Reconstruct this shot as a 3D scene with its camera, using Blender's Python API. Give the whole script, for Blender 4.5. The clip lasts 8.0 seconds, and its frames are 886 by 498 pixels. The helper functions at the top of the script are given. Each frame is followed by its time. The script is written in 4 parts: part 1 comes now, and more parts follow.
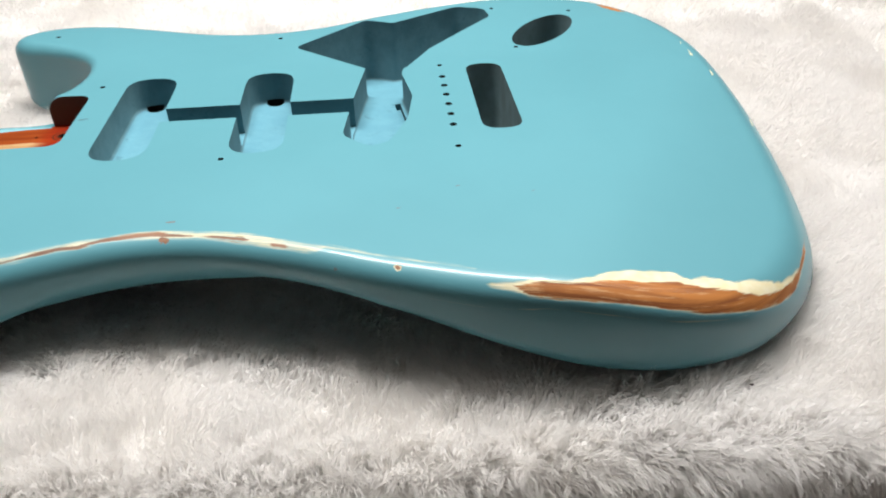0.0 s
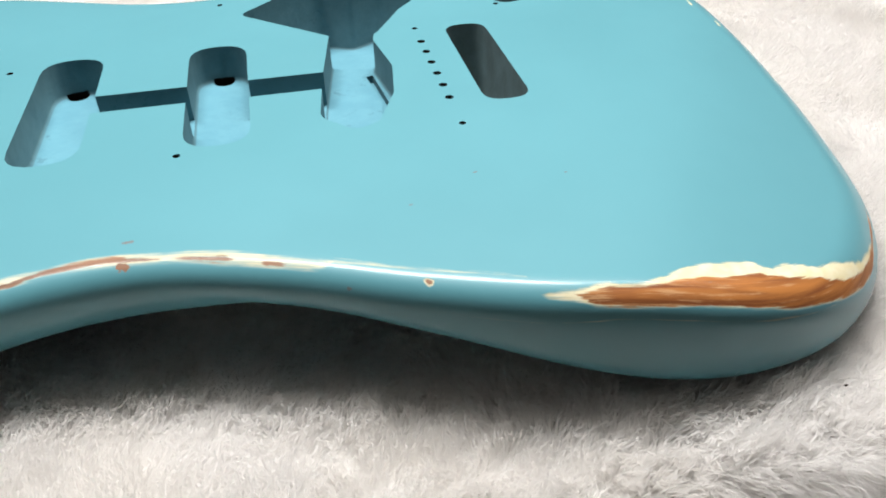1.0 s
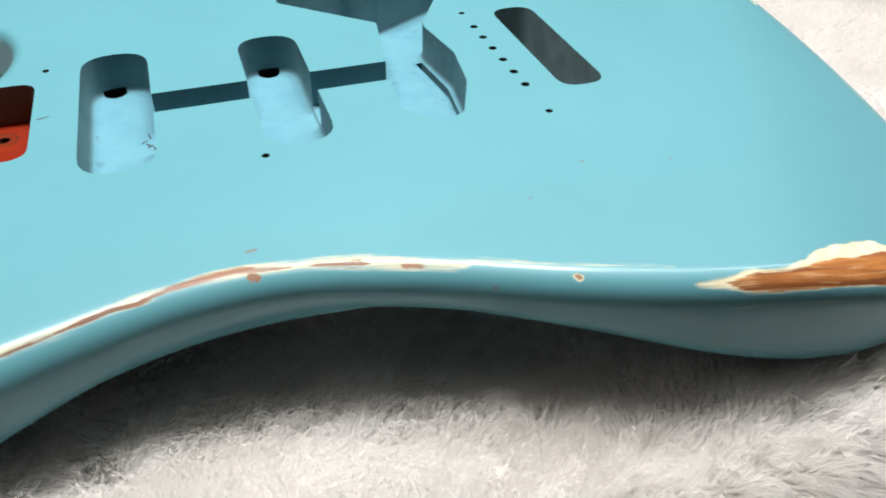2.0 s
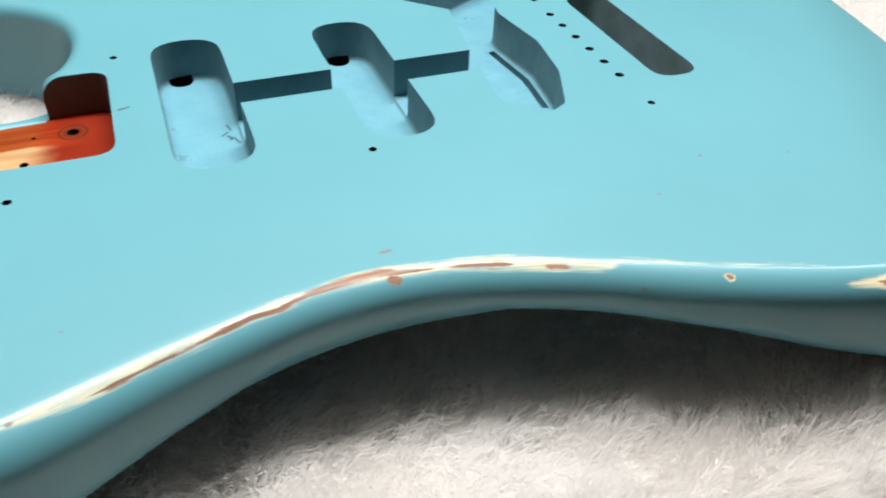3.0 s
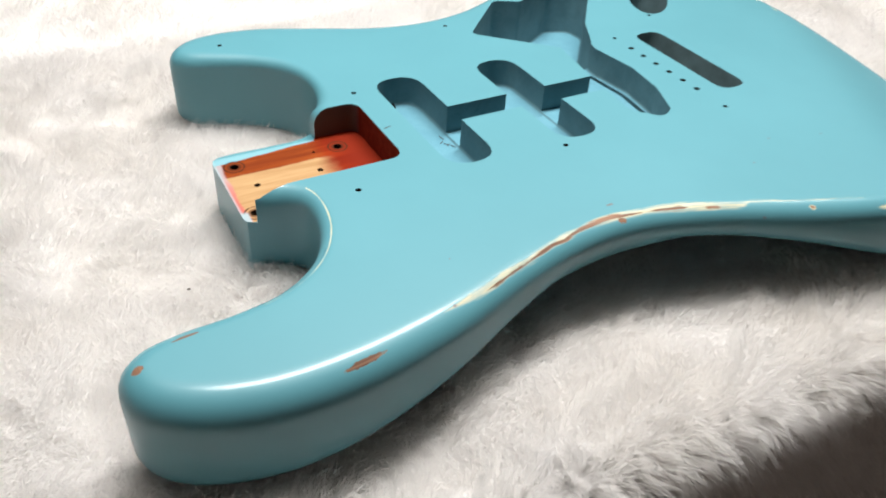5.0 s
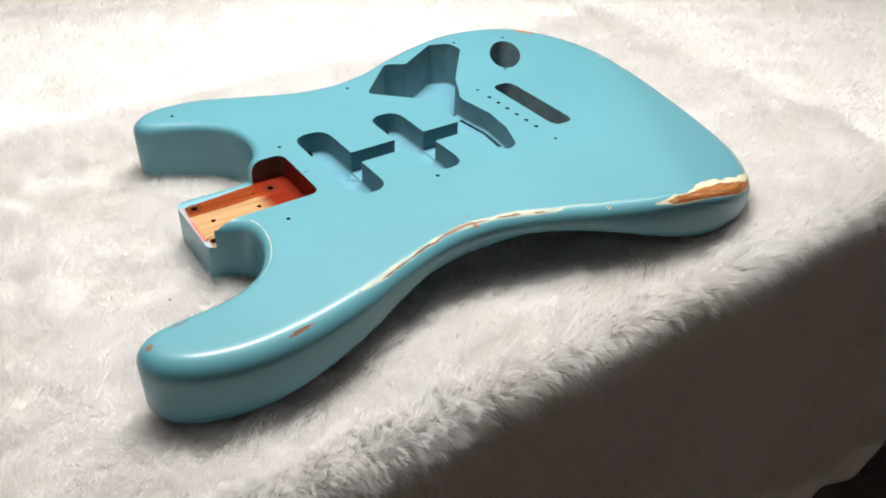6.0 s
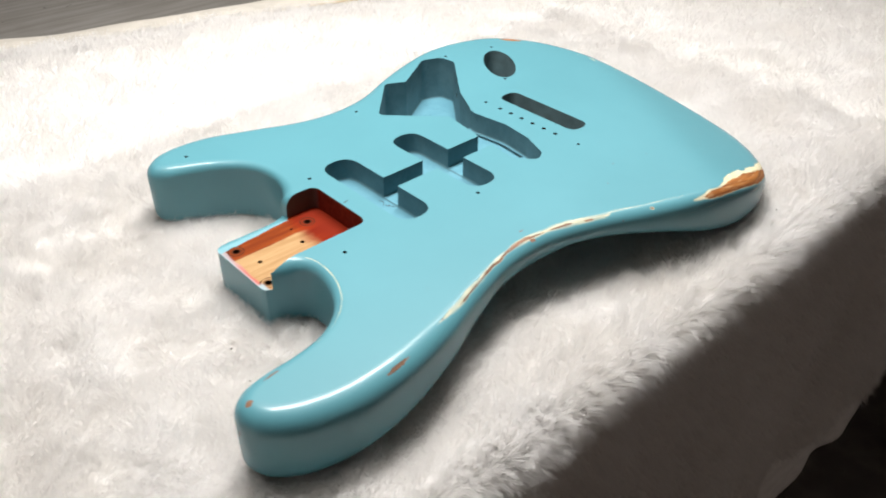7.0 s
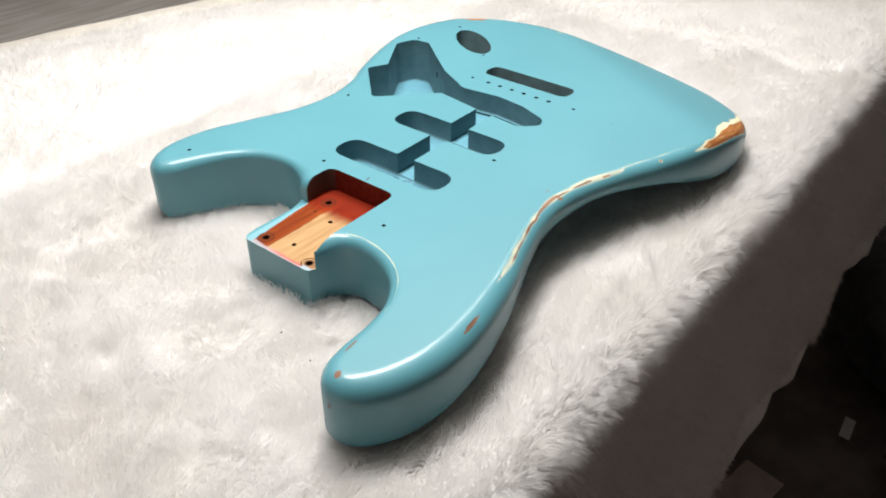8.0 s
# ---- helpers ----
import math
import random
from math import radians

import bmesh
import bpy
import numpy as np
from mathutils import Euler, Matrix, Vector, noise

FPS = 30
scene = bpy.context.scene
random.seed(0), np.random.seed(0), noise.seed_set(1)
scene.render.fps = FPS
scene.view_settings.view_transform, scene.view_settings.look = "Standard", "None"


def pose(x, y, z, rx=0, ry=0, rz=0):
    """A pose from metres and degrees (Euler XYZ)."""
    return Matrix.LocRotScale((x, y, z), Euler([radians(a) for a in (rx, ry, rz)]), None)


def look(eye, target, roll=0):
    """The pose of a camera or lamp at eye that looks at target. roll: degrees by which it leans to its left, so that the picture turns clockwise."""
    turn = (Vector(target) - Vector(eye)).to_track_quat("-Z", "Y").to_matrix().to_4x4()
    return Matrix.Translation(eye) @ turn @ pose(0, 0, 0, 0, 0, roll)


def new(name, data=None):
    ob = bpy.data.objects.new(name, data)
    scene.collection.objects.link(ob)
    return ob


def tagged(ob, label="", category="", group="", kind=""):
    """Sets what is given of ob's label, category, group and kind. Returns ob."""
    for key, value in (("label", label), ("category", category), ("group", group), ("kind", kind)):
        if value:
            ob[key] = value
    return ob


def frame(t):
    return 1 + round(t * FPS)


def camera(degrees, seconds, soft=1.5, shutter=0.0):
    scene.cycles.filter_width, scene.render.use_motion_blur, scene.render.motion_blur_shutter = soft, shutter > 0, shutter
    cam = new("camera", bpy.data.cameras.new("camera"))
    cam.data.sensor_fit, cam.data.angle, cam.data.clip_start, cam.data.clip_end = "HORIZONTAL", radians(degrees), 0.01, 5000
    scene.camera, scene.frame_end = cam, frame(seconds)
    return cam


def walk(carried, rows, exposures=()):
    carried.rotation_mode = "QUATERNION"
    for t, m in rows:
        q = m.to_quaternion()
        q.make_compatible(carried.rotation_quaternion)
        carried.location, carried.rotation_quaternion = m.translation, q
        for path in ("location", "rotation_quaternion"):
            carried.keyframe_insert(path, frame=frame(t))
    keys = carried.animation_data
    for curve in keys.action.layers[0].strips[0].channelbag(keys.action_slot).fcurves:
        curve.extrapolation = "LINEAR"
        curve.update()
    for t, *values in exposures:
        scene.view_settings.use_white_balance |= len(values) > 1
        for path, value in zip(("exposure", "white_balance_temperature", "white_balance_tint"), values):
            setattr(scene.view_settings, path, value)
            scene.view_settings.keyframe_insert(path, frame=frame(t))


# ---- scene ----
cam = camera(58.3, 8.0, soft=1.9, shutter=0.35)
PATH = [
    (0, (-0.031, -0.356, 0.201), (0.094, 1.288, -0.93), -1.5),
    (0.5, (-0.047, -0.324, 0.185), (0.179, 1.283, -0.984), -1.6),
    (1, (-0.06, -0.302, 0.182), (0.262, 1.261, -1.024), -1.3),
    (1.2, (-0.068, -0.297, 0.184), (0.291, 1.249, -1.034), -1.2),
    (2.3, (-0.135, -0.269, 0.183), (0.411, 1.185, -1.077), 1.2),
    (2.5, (-0.143, -0.262, 0.18), (0.419, 1.181, -1.085), 1.5),
    (3, (-0.161, -0.252, 0.179), (0.438, 1.167, -1.097), 2.7),
    (3.5, (-0.208, -0.246, 0.181), (0.423, 1.156, -1.098), 3.5),
    (4, (-0.251, -0.252, 0.188), (0.419, 1.137, -1.086), 3.7),
    (4.2, (-0.265, -0.258, 0.193), (0.426, 1.126, -1.075), 3.8),
    (5.3, (-0.326, -0.333, 0.259), (0.518, 1.013, -0.955), 3.3),
    (5.5, (-0.332, -0.357, 0.278), (0.543, 0.982, -0.923), 3.1),
    (6, (-0.36, -0.414, 0.311), (0.593, 0.891, -0.867), 2.5),
    (6.5, (-0.375, -0.403, 0.315), (0.653, 0.857, -0.85), 1.4),
    (7, (-0.42, -0.354, 0.315), (0.698, 0.824, -0.851), 0.9),
    (7.5, (-0.457, -0.322, 0.306), (0.747, 0.773, -0.856), 0.5),
    (8, (-0.487, -0.308, 0.3), (0.802, 0.694, -0.856), 0.5),
]
walk(cam, [(t, look(eye, target, roll)) for t, eye, target, roll in PATH],
     exposures=((0, -0.12), (1.2, -0.06), (2.5, -0.01), (3.5, 0.0), (4.2, -0.09), (5.5, -0.10), (8, -0.08)))

# ---- light and exposure ----
world = bpy.data.worlds.new("world")
scene.world = world
world.use_nodes = True
world.node_tree.nodes["Background"].inputs[0].default_value = (0.75, 0.82, 0.9, 1)
world.node_tree.nodes["Background"].inputs[1].default_value = 0.02


def tube_light(x, y, z, length, watts, upward=0.0):
    """A bare tube running along the table: its light goes down to the table; upward is added fill, sent to the ceiling.
    """
    for power, aim in ((watts, (x, 0.02, 0.0)), (upward, (x, y, z + 1))):
        if power:
            data = bpy.data.lights.new("tube_light", "AREA")
            data.shape, data.size, data.size_y = "RECTANGLE", length, 0.14
            data.energy, data.color = power, (0.99, 0.968, 0.94)
            new("tube_light", data).matrix_world = look((x, y, z), aim)


tube_light(-0.07, 0.105, 0.76, 0.52, 12.4)
# the 5 W upward is fill, added to lift the dark parts
tube_light(0.95, 0.36, 1.34, 1.1, 8.0, 5.0)


# ---- node helpers ----
class Nodes:
    """A small builder for node materials."""

    def __init__(self, name):
        self.mat = bpy.data.materials.new(name)
        self.mat.use_nodes = True
        self.tree = self.mat.node_tree
        self.bsdf = self.tree.nodes["Principled BSDF"]
        self.out = self.tree.nodes["Material Output"]
        self.coord = self.tree.nodes.new("ShaderNodeTexCoord")

    def add(self, kind, **links):
        n = self.tree.nodes.new(kind)
        for k, v in links.items():
            self.put(n.inputs[k.replace("_", " ")], v)
        return n

    def put(self, socket, v):
        if isinstance(v, bpy.types.NodeSocket):
            self.tree.links.new(v, socket)
        elif v is not None:
            socket.default_value = v

    def m(self, op, a, b=None, c=None, clamp=False):
        n = self.tree.nodes.new("ShaderNodeMath")
        n.operation, n.use_clamp = op, clamp
        for i, v in enumerate((a, b, c)):
            self.put(n.inputs[i], v)
        return n.outputs[0]

    def noise(self, scale, detail=3.0, rough=0.55, vec=None, dist=0.0):
        n = self.add("ShaderNodeTexNoise", Scale=scale, Detail=detail, Roughness=rough, Distortion=dist)
        self.put(n.inputs["Vector"], vec or self.coord.outputs["Object"])
        return n.outputs[0]

    def stretch(self, sx, sy, sz):
        n = self.add("ShaderNodeMapping")
        self.put(n.inputs["Vector"], self.coord.outputs["Object"])
        n.inputs["Scale"].default_value = (sx, sy, sz)
        return n.outputs[0]

    def step(self, v, lo, hi):
        n = self.tree.nodes.new("ShaderNodeMapRange")
        n.interpolation_type = "SMOOTHSTEP"
        for i, x in enumerate((v, lo, hi, 0.0, 1.0)):
            self.put(n.inputs[i], x)
        return n.outputs[0]

    def mix(self, f, a, b):
        n = self.tree.nodes.new("ShaderNodeMix")
        n.data_type = "RGBA"
        self.put(n.inputs[0], f)
        self.put(n.inputs[6], a)
        self.put(n.inputs[7], b)
        return n.outputs[2]

    def ramp(self, v, stops):
        """Piecewise-linear value of v through (v, value) stops."""
        lo, hi = stops[0][0], stops[-1][0]
        n = self.tree.nodes.new("ShaderNodeFloatCurve")
        curve = n.mapping.curves[0]
        top = max(abs(y) for x, y in stops) or 1.0
        while len(curve.points) < len(stops):
            curve.points.new(0.5, 0.5)
        for p, (x, y) in zip(curve.points, stops):
            p.location, p.handle_type = ((x - lo) / (hi - lo), 0.5 + 0.5 * y / top), "VECTOR"
        n.mapping.update()
        self.put(n.inputs[1], self.m("DIVIDE", self.m("SUBTRACT", v, lo), hi - lo, clamp=True))
        return self.m("MULTIPLY", self.m("SUBTRACT", n.outputs[0], 0.5), 2 * top)

    def xyz(self):
        n = self.add("ShaderNodeSeparateXYZ")
        self.put(n.inputs[0], self.coord.outputs["Object"])
        return n.outputs

    def bump(self, height, strength=0.3, distance=0.001):
        n = self.add("ShaderNodeBump", Strength=strength, Distance=distance, Height=height)
        self.put(self.bsdf.inputs["Normal"], n.outputs[0])

    def done(self, color=None, rough=None, **more):
        self.put(self.bsdf.inputs["Base Color"], color)
        self.put(self.bsdf.inputs["Roughness"], rough)
        for k, v in more.items():
            self.put(self.bsdf.inputs[k.replace("_", " ")], v)
        return self.mat


def plain(name, rgb, rough=0.6, vary=0.12, scale=40.0, bump=0.15):
    n = Nodes(name)
    a = n.noise(scale, 5)
    lo = tuple(c * (1 - vary) for c in rgb) + (1,)
    hi = tuple(min(1, c * (1 + vary)) for c in rgb) + (1,)
    n.bump(n.noise(scale * 6, 4), bump, 0.0008)
    return n.done(n.mix(n.step(a, 0.3, 0.7), lo, hi), rough)


# ---- shape of the guitar body ----
TOP = 0.0445
# outline in millimetres with the edge radius: x along the strings, y to the treble side
BASS_HORN = [(-250, -23.5, 1.2), (-249.3, -26.2, 1.6), (-246.8, -28.0, 6), (-243, -29.1, 8.5), (-239, -30.8, 8.5), (-234, -33, 8), (-229, -37.5, 7.5), (-226.5, -46, 6.5), (-229.5, -63, 6.5), (-239, -79, 6.5), (-255, -90, 6.5),
             (-274, -94.5, 6), (-294, -95, 7.5), (-307.5, -97.5, 9), (-315, -104, 10), (-316.5, -112, 11), (-312.5, -122.5, 11.5), (-300, -133, 12), (-275, -141, 12)]
BASS_SIDE = [(-245, -141.5, 12), (-205, -134, 11), (-165, -121, 9.5), (-135, -113.8, 8.6), (-105, -113.5, 8.2), (-70, -123, 8.2), (-30, -140, 8.2),
             (5, -152, 8.4), (40, -158, 9), (73, -157.5, 10), (99.5, -149.8, 12.5), (122, -132.5, 16)]
TAIL = [(138.5, -107.5, 17.5), (148, -69.5, 17), (152.4, -20, 15.5), (151.8, 30, 14), (146.5, 75, 13), (132.5, 113, 12), (107.5, 142.5, 12)]
TREBLE_SIDE = [(75, 155, 11), (42, 157.5, 11), (5, 149, 11), (-32, 135, 11), (-65, 120, 11), (-95, 114, 11), (-125, 117, 11), (-160, 130, 11), (-190, 140.5, 11), (-215, 142.5, 10.5)]
TREBLE_HORN = [(-233, 138, 10), (-243.5, 128.5, 9.5), (-245.5, 119, 9), (-239, 111.5, 8), (-226, 105.5, 7), (-207, 95.5, 6), (-193, 82, 5.5), (-187, 65, 5), (-188.5, 47, 6),
               (-195.5, 35, 8), (-205, 30.5, 6), (-225, 30, 1.5), (-243, 30, 1.2), (-248, 28.6, 1.2), (-250, 24.5, 1.2)]
OUTLINE = BASS_HORN + BASS_SIDE + TAIL + TREBLE_SIDE + TREBLE_HORN


def smooth_line(points, gap):
    """A centripetal Catmull-Rom curve through points, resampled at even steps; the ends stay corners."""
    p = np.array(points, float)
    p = np.vstack([2 * p[0] - p[1], p, 2 * p[-1] - p[-2]])
    out = []
    for i in range(1, len(p) - 2):
        t = [0.0]
        for j in range(3):
            t.append(t[-1] + max(np.linalg.norm(p[i + j][:2] - p[i + j - 1][:2]), 1e-6) ** 0.5)
        for u in np.linspace(t[1], t[2], 24, endpoint=False):
            a1 = (t[1] - u) / (t[1] - t[0]) * p[i - 1] + (u - t[0]) / (t[1] - t[0]) * p[i]
            a2 = (t[2] - u) / (t[2] - t[1]) * p[i] + (u - t[1]) / (t[2] - t[1]) * p[i + 1]
            a3 = (t[3] - u) / (t[3] - t[2]) * p[i + 1] + (u - t[2]) / (t[3] - t[2]) * p[i + 2]
            b1 = (t[2] - u) / (t[2] - t[0]) * a1 + (u - t[0]) / (t[2] - t[0]) * a2
            b2 = (t[3] - u) / (t[3] - t[1]) * a2 + (u - t[1]) / (t[3] - t[1]) * a3
            out.append((t[2] - u) / (t[2] - t[1]) * b1 + (u - t[1]) / (t[2] - t[1]) * b2)
    out.append(p[-2])
    out = np.array(out)
    s = np.concatenate([[0], np.cumsum(np.linalg.norm(np.diff(out[:, :2], axis=0), axis=1))])
    even = np.linspace(0, s[-1], int(s[-1] / gap))
    return np.stack([np.interp(even, s, out[:, k]) for k in range(out.shape[1])], 1)


def arm_drop(x, y):
    """How far the forearm contour and the rounded tail lower the top (metres)."""
    u = (x - 0.031) * 0.87 + (y + 0.150) * -0.493
    tail = np.clip(x + 0.0115 * ((y - 0.005) / 0.11) ** 2 - 0.114, 0, None)
    return 0.5 * 0.26 * (u + np.sqrt(u * u + 0.013 ** 2)) + 0.8 * tail ** 2 * np.clip((y + 0.13) / 0.07, 0, 1)


def belly_rise(x, y):
    """How far the belly cut raises the back (metres)."""
    off = np.where(x < -0.105, ((x + 0.105) / 0.103) ** 2, (np.abs(x + 0.105) / 0.124) ** 3.4)
    return 0.0280 * np.exp(-off) * np.clip((-y - 0.05) / 0.065, 0, 1) ** 1.4


def inside(poly, pts):
    """Which of pts lie inside the closed polygon."""
    x, y = pts[:, 0], pts[:, 1]
    hit = np.zeros(len(pts), bool)
    for (ax, ay), (bx, by) in zip(poly, np.roll(poly, -1, 0)):
        cross = (ay > y) != (by > y)
        if cross.any():
            hit ^= cross & (x < (bx - ax) * (y - ay) / (by - ay + 1e-15) + ax)
    return hit


def distance(poly, pts):
    """The distance of each of pts from the closed polygon."""
    best = np.full(len(pts), 9.0)
    for a, b in zip(poly, np.roll(poly, -1, 0)):
        d = b - a
        t = np.clip(((pts - a) @ d) / (d @ d + 1e-15), 0, 1)
        best = np.minimum(best, np.linalg.norm(pts - a - t[:, None] * d, axis=1))
    return best


line = smooth_line(OUTLINE, 3.2) / 1000
front = np.linspace(line[-1], line[0], 18)[1:-1]
line = np.vstack([line, front])
rim, radius = line[:, :2], line[:, 2]
tangent = np.roll(rim, -1, 0) - np.roll(rim, 1, 0)
tangent /= np.linalg.norm(tangent, axis=1)[:, None]
inward = np.stack([-tangent[:, 1], tangent[:, 0]], 1)
gaps = np.linalg.norm(np.diff(rim, axis=0), axis=1)
run = np.concatenate([[0], np.cumsum(gaps)])      # length along the outline from the bass side of the heel


def run_at(x, y):
    """The length along the outline at the place nearest to (x, y), in millimetres."""
    return float(run[np.argmin(np.hypot(rim[:, 0] - x / 1000, rim[:, 1] - y / 1000))])


# ---- materials ----
BLUE = (0.101, 0.312, 0.368)
CREAM = (0.74, 0.66, 0.40, 1)


# rubbed edges, by the length along the outline in millimetres: where bare wood begins and ends
# and where cream undercoat begins and ends across the edge, in millimetres from the flat of the top
RUBBED = [(286, 5.0, 4.0, 3.5, 3.6), (294, 5.0, 4.0, 2.5, 5.1), (301, 5.0, 4.0, 2.0, 5.9), (308, 5.4, 5.0, 1.9, 6.3), (313, 4.8, 5.8, 2.2, 6.3), (319, 4.5, 5.6, 1.4, 6.0),
          (326, 3.8, 5.5, 1.8, 6.0), (332, 3.8, 5.3, 2.2, 5.9), (339, 3.0, 4.8, 1.9, 5.6), (346, 2.5, 4.3, 1.4, 4.9), (353, 3.4, 4.5, 0.9, 5.0), (361, 1.4, 3.2, 0.7, 3.9),
          (367, 0.7, 3.6, -0.3, 4.2), (374, 0.5, 3.2, -0.7, 4.2), (378.5, 0.3, 2.8, -0.9, 4.3), (387, 2.0, 3.2, -0.3, 4.8), (393, 3.2, 2.6, -0.3, 4.4), (398.7, 2.4, 3.7, -0.3, 4.7),
          (404, 2.1, 4.1, -0.2, 5.0), (410.3, 1.9, 4.1, -0.6, 5.2), (413.5, 3.3, 2.7, -0.4, 5.2), (419, 3.5, 3.1, 0.0, 5.4), (422, 3.0, 4.5, 0.3, 5.6), (426, 3.0, 4.6, 0.5, 5.7),
          (431, 4.0, 3.8, 0.6, 5.7), (434, 5.0, 3.0, 0.7, 5.7), (438, 5.0, 3.0, 0.7, 4.6), (441, 5.0, 3.0, 0.2, 2.2), (449, 5.0, 3.0, -0.1, 1.7), (462, 5.0, 3.0, -0.4, 1.2),
          (496, 5.0, 3.0, -0.5, 0.6)]
WORN = [(499, 6.5, 4.0, 6.1, 5.7), (502, 6.5, 4.5, 5.1, 6.9), (509, 6.0, 5.0, 4.4, 7.4), (515, 4.5, 8.7, 2.6, 9.2), (519, 3.0, 8.7, 2.0, 9.2), (527, 2.8, 8.9, 1.8, 9.4),
        (536, 2.0, 8.9, -0.5, 9.4), (542, 0.1, 8.4, -4.3, 8.9), (549, -1.0, 8.3, -6.1, 8.8), (554, -0.3, 8.5, -6.8, 9.0), (560, -1.2, 8.7, -7.1, 9.2), (564, -1.8, 8.9, -7.1, 9.4),
        (569, -1.8, 9.2, -7.1, 9.7), (575, 0.1, 9.8, -3.7, 10.3), (582, 1.7, 10.5, -4.7, 11.0), (588, 2.9, 11.0, -2.7, 11.5), (591, 3.5, 11.4, -1.1, 11.9), (594, 5.0, 11.7, 0.5, 12.2),
        (604, 8.3, 12.7, 1.8, 13.2), (608, 9.0, 13.2, 4.4, 13.7), (615, 10.3, 14.3, 7.2, 14.8), (618, 10.8, 14.9, 8.4, 15.4), (625, 12.1, 15.2, 10.1, 15.7), (628, 12.1, 15.0, 10.8, 15.5),
        (638, 12.3, 13.7, 11.7, 14.2), (648, 12.2, 13.3, 12.0, 13.8), (652, 12.2, 13.3, 12.0, 13.8), (661, 12.8, 12.3, 12.8, 12.4)]


def body_paint():
    n = Nodes("aged_blue_lacquer")
    x, y, z = n.xyz()
    uv = n.add("ShaderNodeSeparateXYZ")
    edge = n.add("ShaderNodeUVMap")
    edge.uv_map = "edge"
    n.put(uv.inputs[0], edge.outputs[0])
    across = uv.outputs[1]
    along = uv.outputs[0]
    fine = n.m("SUBTRACT", n.noise(520, 4, 0.6), 0.5)
    rag = n.m("SUBTRACT", n.noise(170, 5, 0.65), 0.5)
    lay = n.add("ShaderNodeCombineXYZ", X=n.m("MULTIPLY", along, 50.0), Y=n.m("MULTIPLY", across, 700.0), Z=0.0)
    streak = n.m("SUBTRACT", n.noise(1, 5, 0.65, lay.outputs[0]), 0.5)
    hair = n.add("ShaderNodeCombineXYZ", X=n.m("MULTIPLY", along, 60.0), Y=n.m("MULTIPLY", across, 1500.0), Z=3.0)
    hair = n.m("SUBTRACT", n.noise(1, 3, 0.6, hair.outputs[0]), 0.5)
    wood = cream = pale = 0.0
    for rows, jag_w, jag_c in ((RUBBED, 0.0013, 0.0014), (WORN, 0.0012, 0.0024)):
        ends = [r[0] / 1000 for r in rows]
        inside_run = n.m("MULTIPLY", n.m("GREATER_THAN", along, ends[0]), n.m("LESS_THAN", along, ends[-1]))
        lo_w, hi_w, lo_c, hi_c = (n.ramp(along, [(e, r[k] / 1000) for e, r in zip(ends, rows)]) for k in (1, 2, 3, 4))
        jag = n.m("ADD", n.m("MULTIPLY", rag, jag_w), n.m("ADD", n.m("MULTIPLY", streak, jag_w * 2.6), n.m("MULTIPLY", hair, 0.0016)))
        w = n.m("ADD", n.m("MINIMUM", n.m("SUBTRACT", across, lo_w), n.m("SUBTRACT", hi_w, across)), jag)
        wood = n.m("MAXIMUM", wood, n.m("MULTIPLY", n.step(w, -0.0002, 0.0005), inside_run))
        up = n.m("ADD", n.m("SUBTRACT", across, lo_c), n.m("MULTIPLY", n.m("ADD", rag, n.m("MULTIPLY", n.m("SUBTRACT", n.noise(75, 2), 0.5), 0.9)), jag_c))
        up = n.m("ADD", up, n.m("ADD", n.m("MULTIPLY", streak, 0.0022), n.m("MULTIPLY", hair, 0.0022)))
        down = n.m("ADD", n.m("SUBTRACT", hi_c, across), n.m("MULTIPLY", streak, jag_w * 2.6))
        haze = 0.0018 if rows is RUBBED else 0.0013
        cover = n.m("MULTIPLY", n.step(n.m("MINIMUM", up, down), -0.0002, haze), inside_run)
        if rows is RUBBED:      # rubbed thin in streaks, so that some blue stays
            cover = n.m("MULTIPLY", cover, n.m("ADD", 0.55, n.m("MULTIPLY", n.step(n.m("ADD", streak, n.m("MULTIPLY", hair, 0.6)), -0.14, 0.12), 0.45)))
        cream = n.m("MAXIMUM", cream, cover)
        pale = pale if pale else inside_run      # the rubbed edge is bleached, the worn patch deep orange

    def spot(px, py, rx, ry, turn=0.0, rim=0.0008, deep=None, amp=0.5, low=0.0405):
        """A chip: bare wood inside an uneven ellipse, a cream rim round it."""
        c, s = math.cos(radians(turn)), math.sin(radians(turn))
        dx, dy = n.m("SUBTRACT", x, px), n.m("SUBTRACT", y, py)
        if deep is not None:
            dx, dy = n.m("SUBTRACT", along, run_at(px * 1000, py * 1000)), n.m("SUBTRACT", across, deep)
        u = n.m("DIVIDE", n.m("ADD", n.m("MULTIPLY", dx, c), n.m("MULTIPLY", dy, s)), rx)
        v = n.m("DIVIDE", n.m("SUBTRACT", n.m("MULTIPLY", dy, c), n.m("MULTIPLY", dx, s)), ry)
        d = n.m("SQRT", n.m("ADD", n.m("MULTIPLY", u, u), n.m("MULTIPLY", v, v)))
        d = n.m("ADD", d, n.m("MULTIPLY", fine, amp * 2.6))
        if deep is None:
            d = n.m("ADD", d, n.m("MULTIPLY", n.step(z, low + 0.0012, low - 0.0012), 2.0))
        return n.step(d, 1.0, 0.74), n.step(d, 1.0 + rim / min(rx, ry), 1.0) if rim else 0.0

